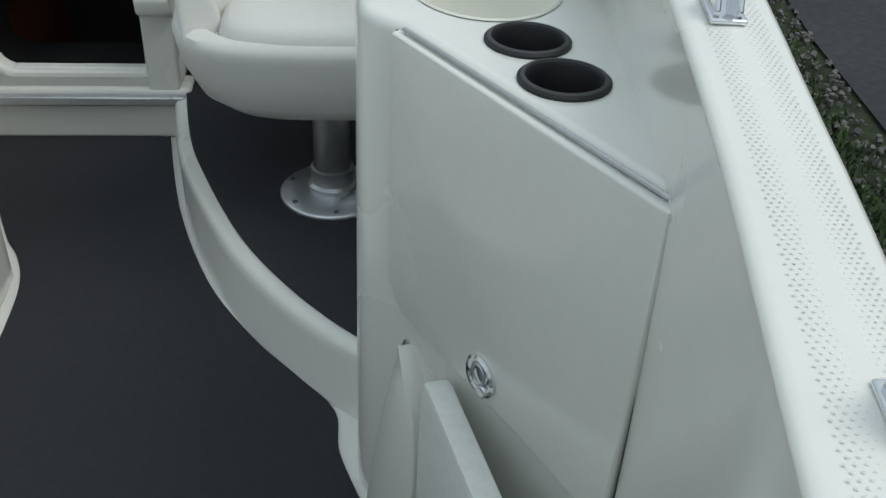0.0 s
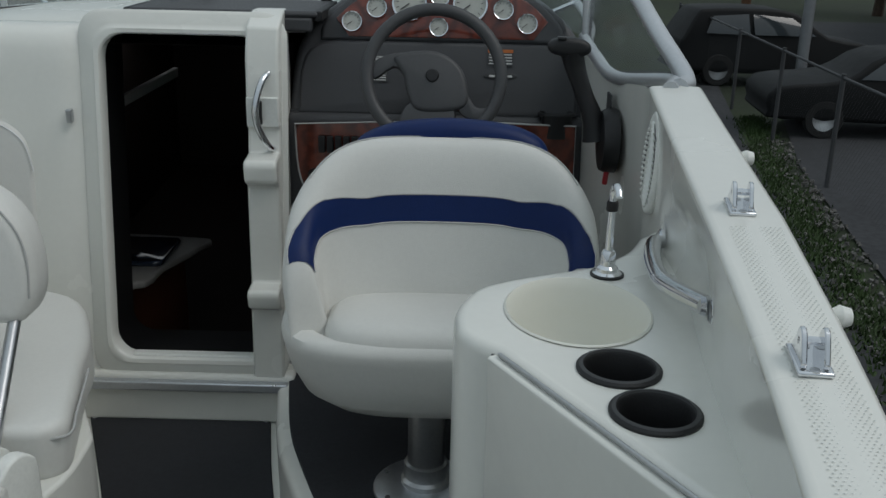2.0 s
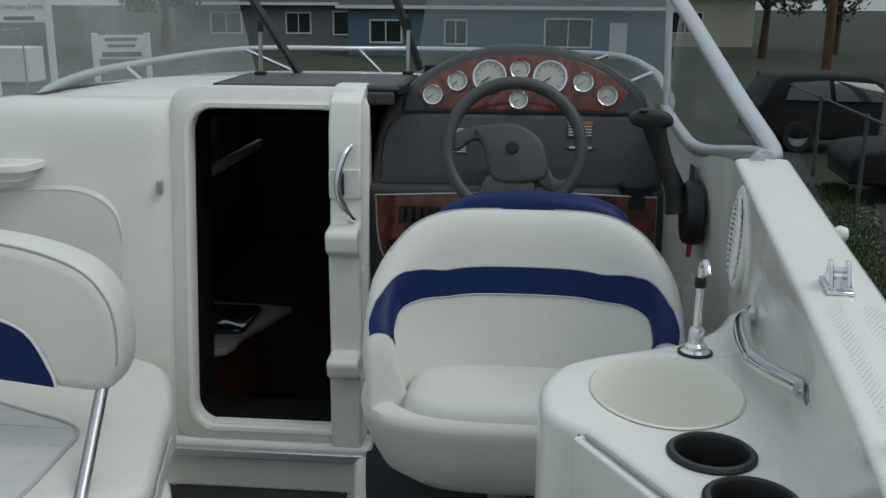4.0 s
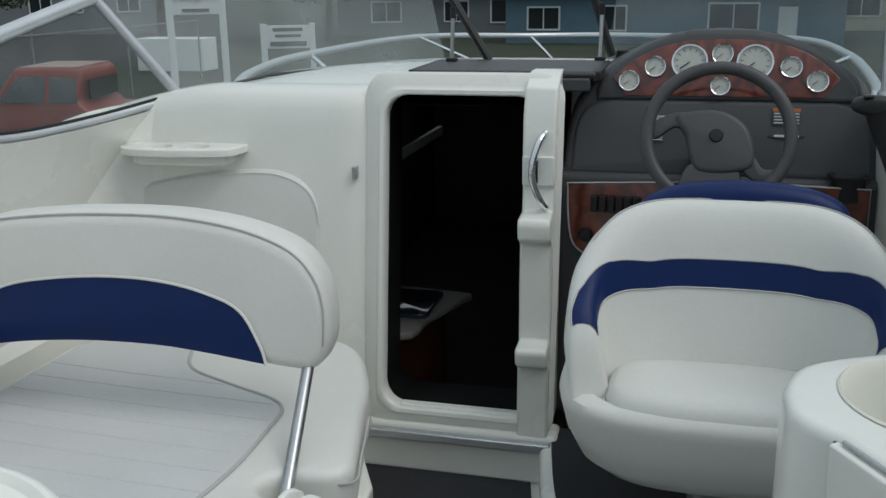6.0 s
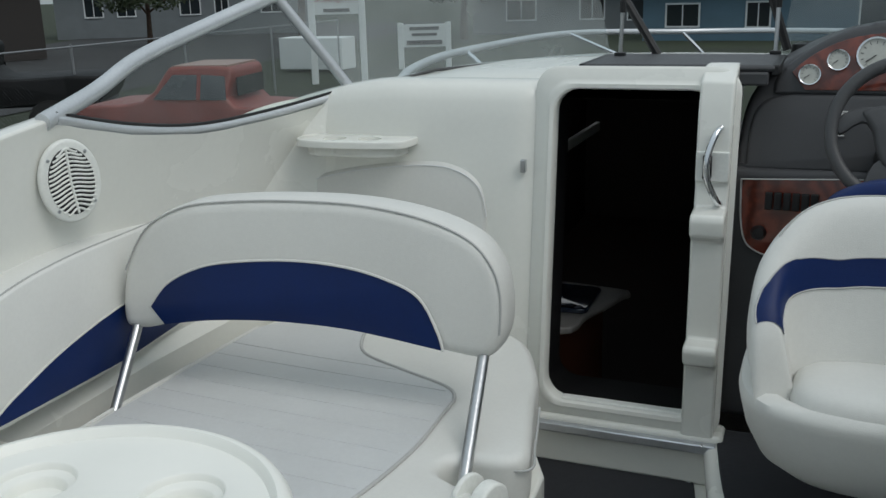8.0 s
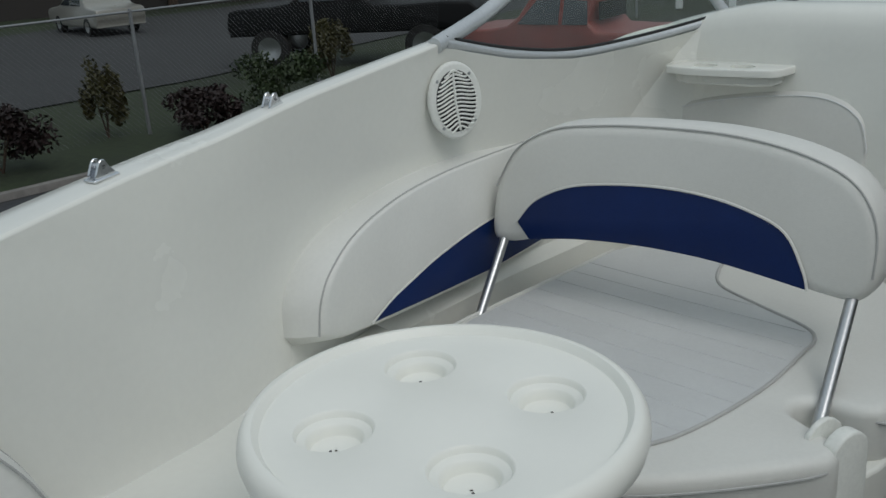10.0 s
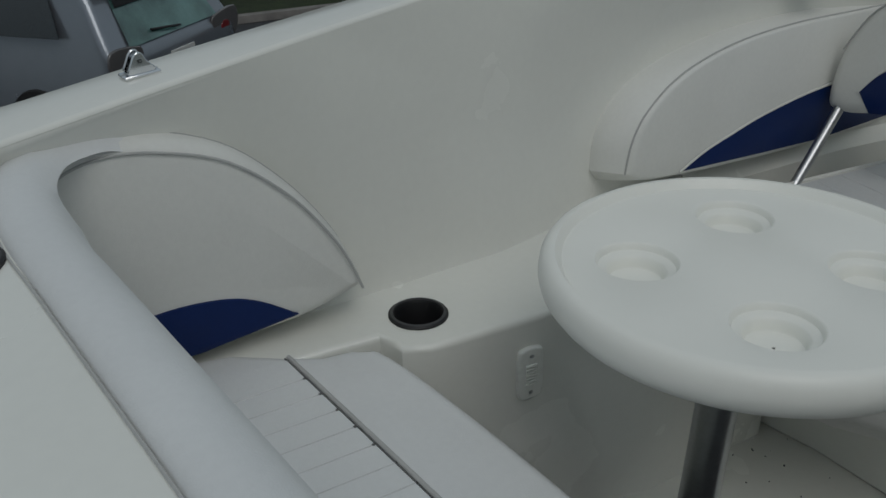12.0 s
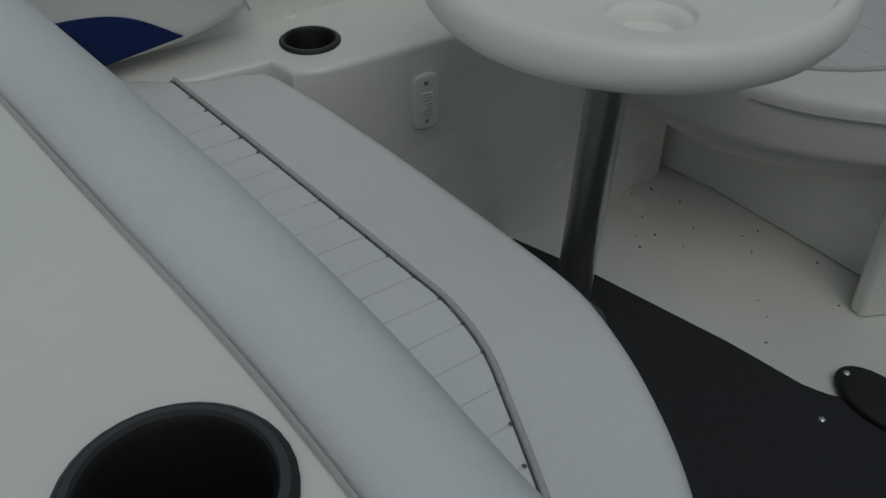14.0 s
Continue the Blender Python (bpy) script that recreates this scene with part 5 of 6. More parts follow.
part("body", prism([(-1.42, 0.05), (-1.42, 0.38), (-0.8, 0.47), (-0.6, 0.44), (-0.42, 0.34), (-0.28, 0.05)], 0, 0.356), GEL, bench, bevel=0.015)
edge_line = [(x, table_y(x, TOPY) + 0.004) for x in (-0.2, -0.374, -0.475, -0.6, -0.77, -0.94, -1.11)] + [(-1.22, -0.058), (-1.32, -0.064), (-1.41, -0.058), (-1.485, -0.03), (-1.53, 0.018), (-1.546, 0.075), (-1.550, 0.13), (-1.565, 0.18)]
run = [p.xy for p in spline([(x, y, 0) for x, y in edge_line], 5)]
rows = []
for k, p in enumerate(run):
    d = (run[min(k + 1, len(run) - 1)] - run[max(k - 1, 0)]).normalized()
    nx, ny = d.y, -d.x
    turn = min(1.0, max(0.0, nx) * 2.5)
    e = max(0.0, (k - len(run) + 14) / 13)
    h = 0.842 - 0.07 * e ** 2.5
    prof = [(-0.003, h - 0.03), (-0.003, h - 0.02), (0.0, h - 0.008), (0.01, h - 0.001), (0.036, h + 0.003), (0.062, h - 0.003), (0.081, h - 0.018), (0.097, h - 0.05), (0.109, h - 0.09), (0.122, h - 0.15), (0.15, h - 0.26), (0.19, 0.45)]
    slim = 0.9 - 0.14 * min(1.0, max(0.0, (p.x + 0.6) / 0.25))
    tuck = [f * (1 - 0.4 * e) if j < 7 else f + (0.015 - f) * turn for j, (f, z) in enumerate(prof)]
    rows.append([(p.x + nx * f * slim, p.y + ny * f * slim, z) for f, (g, z) in zip(tuck, prof)])
part("backrest", loft(rows), VINYL_B, bench, "rolled white vinyl backrest")
part("welt", tube([(r[1][0], r[1][1] - 0.002, r[1][2] + 0.009) for r in rows], 0.0018, 6), PIPING, bench)
part("stitching", tube([(r[8][0], r[8][1] + 0.002, r[8][2]) for r in rows], 0.0012, 5), PIPING, bench)
tr = [(x, table_y(x, TOPY) + 0.002) for x in [-1.50 + 1.32 * k / 20 for k in range(21)]] + [(-0.18, -0.45), (-1.50, -0.45)]
trs = thing("transom", "white gelcoat transom top with cup holders", "transom", kind="structure")
sides, rim = shell(tr, 0.0, 0.83, 0.004)
TCUP = ((-0.398, -0.003, 0.0455), (-1.208, -0.112, 0.047))
part("body", weld(join(sides, cap(rim, [ring(x, y, r) for x, y, r in TCUP], 0.83))), GEL, trs)
for x, y, r in TCUP:
    cup_holder(trs, x, y, 0.83, r - 0.001, 0.11)
ft = thing("transom_fitting", "small steel fitting on the transom", "fitting")
part("body", lathe([(0, 0.012), (0.008, 0.01), (0.01, 0)], 12, pose(-0.62, -0.10, 0.83)), STEEL, ft)
# port corner pad
po = smooth_line([(-0.12, 0.62), (-0.11, 0.73), (-0.06, 0.79), (0.03, 0.828), (0.13, 0.828), (0.244, 0.79), (0.332, 0.715), (0.402, 0.62), (0.441, 0.532)], 5) + smooth_line([(0.436, 0.517), (0.38, 0.498), (0.329, 0.485)], 3) + [(0.16, 0.47), (-0.12, 0.47)]
pb = smooth_line([(0.325, 0.504), (0.27, 0.541), (0.22, 0.560), (0.15, 0.566), (0.08, 0.56)], 4) + [(0.05, 0.48), (0.166, 0.481)]
pln = smooth_line([(-0.03, 0.75), (0.02, 0.795), (0.08, 0.812), (0.15, 0.806), (0.244, 0.774), (0.332, 0.70), (0.40, 0.605), (0.436, 0.52)], 5)
wall_pad("corner_bolster", "rounded white corner pad with a navy inset", po, pb, 0.075, -1.56, pln)

# ---- port side shelf ----
shelf = thing("side_shelf", "white gelcoat side shelf with a cup holder", "shelf", kind="structure")
sh = [(-1.385, 0.455), (-1.366, 0.50), (-1.365, 0.745), (-1.335, 0.95), (-1.36, 1.26), (-1.72, 1.30), (-1.66, 1.0), (-1.60, 0.6), (-1.58, 0.1), (-1.44, 0.1), (-1.435, 0.44), (-1.41, 0.45)]
sides, rim = shell(sh, 0.0, 0.455, 0.012)
part("body", weld(join(sides, cap(rim, [ring(-1.464, 0.523, 0.046)], 0.455))), GEL, shelf)
cup_holder(shelf, -1.464, 0.523, 0.455, 0.045)
cl = thing("courtesy_light", "white oval courtesy light with a louvred lens", "light")
LM = Matrix(((0, 0, 1, -1.365), (1.35, 0, 0, 0.677), (0, 1.0, 0, 0.351), (0, 0, 0, 1)))
part("body", pad(smooth_loop([(-0.018, -0.036), (-0.01, -0.05), (0.01, -0.05), (0.018, -0.036), (0.018, 0.036), (0.01, 0.05), (-0.01, 0.05), (-0.018, 0.036)], 4), 0, 0.012, 0.004, m=LM, steps=3), PLASTIC, cl)
for k in range(7):
    part("louvre", box(0, -0.018 + 0.006 * k, 0.0135, 0.017, 0.0028, 0.005, LM), PLASTIC, cl, bevel=0.001, seg=1)
for s in (-1, 1):
    part("screw", lathe([(0, 0.002), (0.0035, 0.001), (0.0035, 0)], 8, LM @ pose(0, 0.036 * s, 0.012)), STEEL, cl)


# ---- ground and distance ----
def gz(y):
    return -1.95 - 0.008 * y


GROUND = material("grass_ground", (0.014, 0.022, 0.0065), 0.95, vary=0.35, scale=0.35, bump=0.8, bump_scale=30, fine=0.3)
ASPHALT = material("asphalt", (0.029, 0.030, 0.031), 0.95, vary=0.15, scale=0.4, bump=0.5, bump_scale=60, fine=0.2)
YARD = material("yard_asphalt", (0.030, 0.031, 0.034), 0.95, vary=0.2, scale=0.5, bump=0.5, bump_scale=60, fine=0.25)


def sheet(pts, lift):
    bm = bmesh.new()
    bm.faces.new([bm.verts.new((x, y, gz(y) + lift)) for x, y in pts])
    return bm


tagged(part("ground", sheet([(-400, -400), (400, -400), (400, 400), (-400, 400)], -0.03), GROUND), "mown green grass round the boat yard", "ground", kind="structure")
tagged(part("yard", sheet([(-13.6, -40), (3.2, -40), (3.4, 5.5), (3.9, 9), (4.6, 14), (6.5, 24), (-13.9, 24)], 0.0), YARD), "dark asphalt boat yard", "pavement", kind="structure")
tagged(part("road", sheet([(-20.5, -60), (-40, -60), (-40, 10), (-42, 30), (-70, 90), (-36, 90), (-24, 30), (-21, 13)], 0.0), ASPHALT), "grey asphalt street beyond the fence", "road", kind="structure")
tagged(part("road_starboard", sheet([(3.75, -40), (18, -40), (18, 40), (12, 40), (5.25, 14), (4.25, 8), (3.85, 4)], 0.0), YARD), "dark asphalt lane beside the yard", "road", kind="structure")
KERB = material("concrete_kerb", (0.16, 0.15, 0.14), 0.9, vary=0.2)
kb = tube([(-13.5, y, gz(y) + 0.02) for y in range(-10, 26, 3)], 0.10, 6)
tagged(part("kerb", kb, KERB), "grey concrete kerb along the grass", "kerb", kind="structure")

LEAF = material("green_leaves", (0.020, 0.036, 0.008), 0.6, vary=0.4, scale=3)
LEAF_R = material("dark_red_leaves", (0.014, 0.005, 0.0045), 0.6, vary=0.4, scale=3)
LEAF_Y = material("yellow_green_leaves", (0.042, 0.038, 0.008), 0.6, vary=0.4, scale=3)
BARK = material("bark", (0.06, 0.04, 0.028), 0.9, vary=0.3)


def leaves(center, radii, count, size, seed):
    rnd = random.Random(seed)
    bm = bmesh.new()
    clumps = [(Vector((rnd.uniform(-1, 1), rnd.uniform(-1, 1), rnd.uniform(-0.8, 1))), rnd.uniform(0.3, 0.55)) for _ in range(14)]
    clumps = [(c.normalized() * min(0.75, c.length), r) for c, r in clumps]
    for i in range(count):
        c, r = clumps[i % len(clumps)]
        d = Vector((rnd.gauss(0, 1), rnd.gauss(0, 1), rnd.gauss(0, 1))).normalized() * r * rnd.uniform(0.5, 1.05)
        p = c + d
        p = Vector(center) + Vector((p.x * radii[0], p.y * radii[1], p.z * radii[2]))
        a = Vector((rnd.gauss(0, 1), rnd.gauss(0, 1), rnd.gauss(0, 1))).normalized() * size
        b = a.orthogonal().normalized() * size * 0.55
        q = [bm.verts.new(p - a), bm.verts.new(p + b), bm.verts.new(p + a), bm.verts.new(p - b)]
        bm.faces.new(q)
    return bm


def shrub(x, y, r, h, mat, label, seed):
    t = thing("shrub", label, "shrub", group="shrubs along the fence")
    g = gz(y)
    bm = join(*[tube([(x, y, g - 0.02), (x + r * 0.4 * math.cos(a), y + r * 0.4 * math.sin(a), g + h * 0.6)], [0.02, 0.008], 5) for a in (0.3, 2.2, 4.1)])
    part("stems", bm, BARK, t)
    part("crown", leaves((x, y, g + h * 0.47), (r, r, h * 0.5), 2600, 0.045, seed), mat, t)


def tree(x, y, h, r, mat, label, seed, dense=3500):
    t = thing("tree", label, "tree", group="trees beyond the yard")
    g = gz(y)
    bm = join(tube([(x, y, g - 0.1), (x + 0.1, y, g + h * 0.35), (x, y + 0.1, g + h * 0.75)], [h * 0.035, h * 0.024, h * 0.008], 8),
              *[tube([(x, y, g + h * 0.35), (x + r * 0.6 * math.cos(a), y + r * 0.6 * math.sin(a), g + h * (0.55 + 0.1 * k))], [h * 0.014, h * 0.004], 6) for k, a in enumerate((0.2, 2.3, 4.3))])
    part("trunk", bm, BARK, t)
    part("crown", leaves((x, y, g + h * 0.64), (r, r, h * 0.36), dense, h * 0.022, seed), mat, t)


for i, (x, y, r, h, m, lb) in enumerate(((-15.3, 5.75, 0.75, 1.0, LEAF_R, "dark red barberry shrub in the grass strip"), (-15.0, 9.3, 0.65, 0.85, LEAF_R, "dark red barberry shrub in the grass strip"),
        (-16.3, 8.1, 0.35, 1.45, LEAF_Y, "thin yellow-green shrub in the grass strip"), (-16.2, 11.9, 0.9, 1.1, LEAF, "low dark green shrub by the fence"),
        (-17.4, 14.4, 0.5, 1.4, LEAF_Y, "thin yellow-green shrub in the grass strip"), (-15.6, 3.0, 0.4, 1.2, LEAF, "thin green shrub in the grass strip"), (-15.8, 4.0, 0.45, 1.3, LEAF, "thin green shrub in the grass strip"))):
    shrub(x, y, r, h, m, lb, i)
# grass tufts and gravel on the verge beside the starboard rail
rnd = random.Random(5)
bm = bmesh.new()
for i in range(9000):
    f = rnd.random()
    y = -1 + 19 * f
    x = lerp_table(y, [(-1, 2.9), (5.3, 3.3), (8.0, 3.7), (13.3, 4.6), (18, 5.6)])[0] + rnd.gauss(0.08, 0.14)
    z = gz(y)
    h = rnd.uniform(0.02, 0.09)
    dx, dy = rnd.uniform(-0.05, 0.05), rnd.uniform(-0.05, 0.05)
    bm.faces.new([bm.verts.new((x - 0.012, y, z)), bm.verts.new((x + 0.012, y, z)), bm.verts.new((x + dx, y + dy, z + h))])
tagged(part("grass_tufts", bm, material("grass_blades", (0.026, 0.055, 0.009), 0.7, vary=0.35, scale=2), smooth=False), "ragged green grass tufts on the verge", "grass", kind="stuff")
bm = bmesh.new()
for i in range(1300):
    y = rnd.uniform(1, 16)
    x = lerp_table(y, [(-1, 2.9), (5.3, 3.3), (8.0, 3.7), (13.3, 4.6), (18, 5.6)])[0] + rnd.uniform(-0.05, 0.55)
    s = rnd.uniform(0.012, 0.045)
    bmesh.ops.create_cube(bm, size=s, matrix=Matrix.Translation((x, y, gz(y) + s * 0.2)) @ Euler((rnd.random() * 3, rnd.random() * 3, rnd.random() * 3)).to_matrix().to_4x4())
tagged(part("gravel", bm, material("gravel_stone", (0.12, 0.115, 0.108), 0.9, vary=0.4, scale=8)), "loose grey gravel on the verge", "gravel", kind="stuff")

# ---- chain-link fence ----
LANEFENCE = material("dull_lane_fence", (0.07, 0.072, 0.075), 0.7, 0.3)
FENCE = material("galvanised_steel", (0.30, 0.31, 0.32), 0.5, 0.7)


def chain_fence(fl, label, height, gauge_w, metal):
    """A chain-link fence along a line of posts."""
    fence = thing("fence", label, "fence", kind="structure")
    for x, y in fl:
        part("post", tube([(x, y, gz(y) - 0.1), (x, y, gz(y) + height + 0.05)], 0.034, 8), metal, fence)
    part("top_rail", tube([(x, y, gz(y) + height) for x, y in fl], 0.021, 8), metal, fence)
    bm = bmesh.new()
    H = height - 0.03
    for (x0, y0), (x1, y1) in zip(fl, fl[1:]):
        L = math.hypot(x1 - x0, y1 - y0)
        for k in range(-int(H / 0.1) - 1, int(L / 0.1) + 1):
            for s in (0, 1):
                a0 = k * 0.1
                lo, hi = max(a0, 0), min(a0 + H, L)
                if hi <= lo:
                    continue
                pts = []
                for a in (lo, hi):
                    h = (a - a0) if s == 0 else H - (a - a0)
                    f = a / L
                    yy = y0 + (y1 - y0) * f
                    pts.append(Vector((x0 + (x1 - x0) * f, yy, gz(yy) + 0.03 + h)))
                w = Vector((0.0, gauge_w, gauge_w))
                bm.faces.new([bm.verts.new(pts[0] - w), bm.verts.new(pts[1] - w), bm.verts.new(pts[1] + w), bm.verts.new(pts[0] + w)])
    part("mesh", bm, metal, fence, "diamond wire mesh", smooth=False)["kind"] = "stuff"


chain_fence([(-15.4, -8.0), (-15.5, -3.5), (-15.6, 1.0), (-15.7, 4.6), (-15.9, 8.7), (-16.2, 13.0), (-16.6, 17.6), (-17.1, 22.5), (-17.7, 28), (-18.4, 34)], "galvanised chain-link fence with steel posts", 2.15, 0.0010, FENCE)
chain_fence([(5.05, 9.9), (5.2, 12.8), (5.4, 15.8), (5.6, 19.0), (5.8, 22.4), (6.0, 26.0)], "dull chain-link fence beside the lane", 1.5, 0.0009, LANEFENCE)

# ---- vehicles ----
TYRE = material("tyre_rubber", (0.012, 0.012, 0.012), 0.8)
CARGLASS = material("car_glass", (0.02, 0.026, 0.03), 0.06, coat=0.5)
REDLAMP = material("red_lamp", (0.16, 0.008, 0.010), 0.2, coat=0.8)
CLEARLAMP = material("smoked_lamp_lens", (0.10, 0.095, 0.095), 0.15, coat=0.8)


def car(name, label, cat, side, width, paint, wheels, wheel_r, windows, m, extras=()):
    """A vehicle from its side outline (x forward, z up), narrowed above the waist."""
    t = thing(name, label, cat)
    waist = min(w[1] for win in windows for w in win) - 0.02
    roof = max(p[1] for p in side)

    def tuck(bm):
        for v in bm.verts:
            if v.co.z > waist:
                v.co.y *= 1 - 0.20 * (v.co.z - waist) / max(0.1, roof - waist)
        return bm

    R = Matrix(((1, 0, 0, 0), (0, 0, -1, 0), (0, 1, 0, 0), (0, 0, 0, 1)))
    part("body", tuck(pad(smooth_loop(side, 3), -width / 2, width / 2, 0.07, m=R, steps=3)), paint, t)
    for win in windows:
        for s in (-1, 1):
            bm = pad(win, -0.006, 0.006, 0.004, m=R, steps=1)
            for v in bm.verts:
                v.co.y += s * (width / 2 + 0.002)
            part("side_window", tuck(bm), CARGLASS, t)
    for wx in wheels:
        for s in (-1, 1):
            W = Matrix.Translation((wx, s * (width / 2 - 0.10), wheel_r)) @ Euler((radians(90), 0, 0)).to_matrix().to_4x4()
            wh = part("wheel", lathe([(wheel_r * 0.6, -0.11), (wheel_r * 0.94, -0.11), (wheel_r, -0.07), (wheel_r, 0.07), (wheel_r * 0.94, 0.11), (wheel_r * 0.6, 0.11)], 24, W), TYRE, t)
            part("rim", lathe([(0, 0.06 * -s), (wheel_r * 0.3, 0.085 * -s), (wheel_r * 0.62, 0.10 * -s), (wheel_r * 0.62, 0.0)], 16, W), STEEL, wh)
    for nm, bm, mt in extras:
        part(nm, bm, mt, t)
    t.matrix_world = m
    return t


def heading(x, y, deg):
    return pose(x, y, gz(y), 0, 0, deg)


suv_side = [(-2.3, 0.45), (-2.32, 0.95), (-2.24, 1.12), (-1.95, 1.60), (-1.7, 1.70), (-0.6, 1.72), (0.3, 1.62), (1.05, 1.12), (2.1, 0.95), (2.3, 0.75), (2.3, 0.42), (1.9, 0.3), (-2.0, 0.3)]
SILVER = material("silver_car_paint", (0.24, 0.265, 0.30), 0.25, 0.6, vary=0.03, coat=0.6)
ex = []
rg = loft([[(-2.285, -0.66, 1.09), (-2.285, 0.66, 1.09)], [(-2.0, -0.55, 1.56), (-2.0, 0.55, 1.56)]])
# mottled teal base paints the sky's reflection into the rear glass
ex.append(("rear_window", rg, material("sky_tinted_rear_glass", (0.10, 0.20, 0.19), 0.12, vary=0.5, scale=2.2, coat=0.8)))
ex.append(("spoiler", box(-2.02, 0, 1.685, 0.46, 1.30, 0.035), SILVER))
# black strip over the upper window paints the shade below the spoiler
ex.append(("spoiler_shade_band", loft([[(-2.115, -0.57, 1.40), (-2.115, 0.57, 1.40)], [(-2.015, -0.56, 1.66), (-2.015, 0.56, 1.66)]]), BLACK))
ex.append(("roof_rack_foot", box(-1.35, 0.3, 1.76, 0.16, 0.2, 0.03), BLACK))
for s in (-1, 1):
    ex.append(("tail_light", pad(smooth_loop([(-0.30, 0.0), (-0.27, 0.14), (0.0, 0.12), (0.06, 0.06), (0.0, -0.09), (-0.2, -0.11)], 3), 0, 0.03, 0.012, m=Matrix(((0, 0, -1, -2.285), (s * -1.25, 0, 0, s * 0.60), (0, 1.25, 0, 0.95), (0, 0, 0, 1)))), CLEARLAMP))
    ex.append(("red_lens", pad(ring(0, 0, 0.075, 0.06, 18), 0, 0.008, 0.004, m=Matrix(((0, 0, -1, -2.312), (s * -1, 0, 0, s * 0.74), (0, 1, 0, 0.96), (0, 0, 0, 1)))), REDLAMP))
ex.append(("number_plate", box(-2.335, -0.0, 0.86, 0.02, 0.34, 0.17), LABELW))
ex.append(("plate_bar", box(-2.35, -0.0, 0.86, 0.01, 0.24, 0.07), CUPGREY))
ex.append(("bumper", box(-2.32, 0, 0.58, 0.12, 1.72, 0.2), SILVER))
ex.append(("wiper", tube([(-2.30, -0.05, 1.13), (-2.26, 0.32, 1.17)], 0.012, 6), BLACK))
ex.append(("roof_rail", tube([(-1.5, 0.58, 1.75), (0.2, 0.58, 1.71)], 0.02, 6), BLACK))
car("suv", "silver sport utility car parked on the asphalt", "car", suv_side, 1.82, SILVER, (-1.4, 1.35), 0.36, [[(-1.75, 1.18), (-1.6, 1.55), (-0.8, 1.6), (-0.75, 1.15)], [(-0.65, 1.15), (-0.7, 1.6), (0.2, 1.53), (0.75, 1.14)]], heading(-10.7, 0.30, 221), ex)
pk_side = [(-2.9, 0.55), (-2.92, 1.12), (-0.75, 1.14), (-0.68, 1.75), (-0.5, 1.9), (0.5, 1.9), (0.7, 1.82), (1.2, 1.25), (2.5, 1.15), (2.7, 1.0), (2.7, 0.55), (2.2, 0.5), (-2.4, 0.5)]
PKWIN = [[(-0.6, 1.27), (-0.55, 1.72), (-0.05, 1.75), (-0.05, 1.27)], [(0.03, 1.27), (0.03, 1.75), (0.55, 1.75), (0.95, 1.28)]]
BLKPAINT = material("black_car_paint", (0.004, 0.0045, 0.005), 0.6)
BLKPAINT.node_tree.nodes["Principled BSDF"].inputs["Specular IOR Level"].default_value = 0.25
car("pickup", "lifted black pickup truck parked on the street", "truck", [(x, z + 0.28) for x, z in pk_side], 1.95, BLKPAINT, (-1.9, 1.75), 0.47, [[(x, z + 0.28) for x, z in w] for w in PKWIN], heading(-19.3, 16.9, 209) @ Matrix.Diagonal((1.14, 1.06, 1.06, 1)),
    [("tail_light", box(-2.93, 0.85, 1.2, 0.04, 0.16, 0.32), REDLAMP)])
REDPAINT = material("faded_red_paint", (0.20, 0.045, 0.035), 0.45, vary=0.15, scale=2)
TAN = material("tan_roof_paint", (0.30, 0.20, 0.17), 0.5, vary=0.1)
car("pickup", "faded red pickup truck with a pale roof", "truck", pk_side, 1.9, REDPAINT, (-1.9, 1.75), 0.38, PKWIN, heading(-11.8, 16.4, 190),
    [("roof_panel", box(0.0, 0, 1.895, 1.15, 1.42, 0.05), TAN), ("rear_window", box(-0.725, 0, 1.5, 0.03, 1.3, 0.36, None), CARGLASS)])
WHITECAR = material("beige_car_paint", (0.22, 0.215, 0.19), 0.3, coat=0.5)
SIGN_LENS = material("headlight_lens", (0.5, 0.52, 0.54), 0.15, coat=0.8)
sd_side = [(-2.3, 0.4), (-2.35, 0.9), (-1.5, 1.0), (-0.9, 1.4), (0.4, 1.42), (1.1, 1.0), (2.2, 0.85), (2.3, 0.45), (1.9, 0.3), (-1.9, 0.3)]
SDWIN = [[(-1.05, 1.03), (-0.8, 1.33), (-0.1, 1.36), (-0.1, 1.02)], [(0.0, 1.02), (0.0, 1.36), (0.4, 1.34), (0.85, 1.02)]]
car("sedan", "pale beige sedan on the far side of the street", "car", sd_side, 1.75, WHITECAR, (-1.4, 1.35), 0.32, SDWIN, heading(-37.2, 19.0, 172) @ Matrix.Diagonal((1.2, 1.1, 1.1, 1)), [("tail_light", box(-2.33, -0.6, 0.75, 0.05, 0.4, 0.15), REDLAMP), ("tail_light", box(-2.33, 0.6, 0.75, 0.05, 0.4, 0.15), REDLAMP)])
car("sedan", "dark parked car beside the yard fence", "car", sd_side, 1.75, BLKPAINT, (-1.4, 1.35), 0.33, SDWIN, heading(7.75, 16.9, 176), [])
car("suv", "dark sport utility car behind the lane fence", "car", suv_side, 1.82, BLKPAINT, (-1.4, 1.35), 0.36, [[(-1.75, 1.18), (-1.6, 1.55), (-0.8, 1.6), (-0.75, 1.15)], [(-0.65, 1.15), (-0.7, 1.6), (0.2, 1.53), (0.75, 1.14)]], heading(7.4, 22.8, 2), [("headlight", box(2.22, -0.62, 0.82, 0.1, 0.36, 0.16), SIGN_LENS)])

# ---- far trailer beam, signs, houses ----
SIGNW = material("sign_white", (0.68, 0.70, 0.70), 0.6, vary=0.04)
SIGNRED = material("sign_red", (0.35, 0.08, 0.07), 0.6)
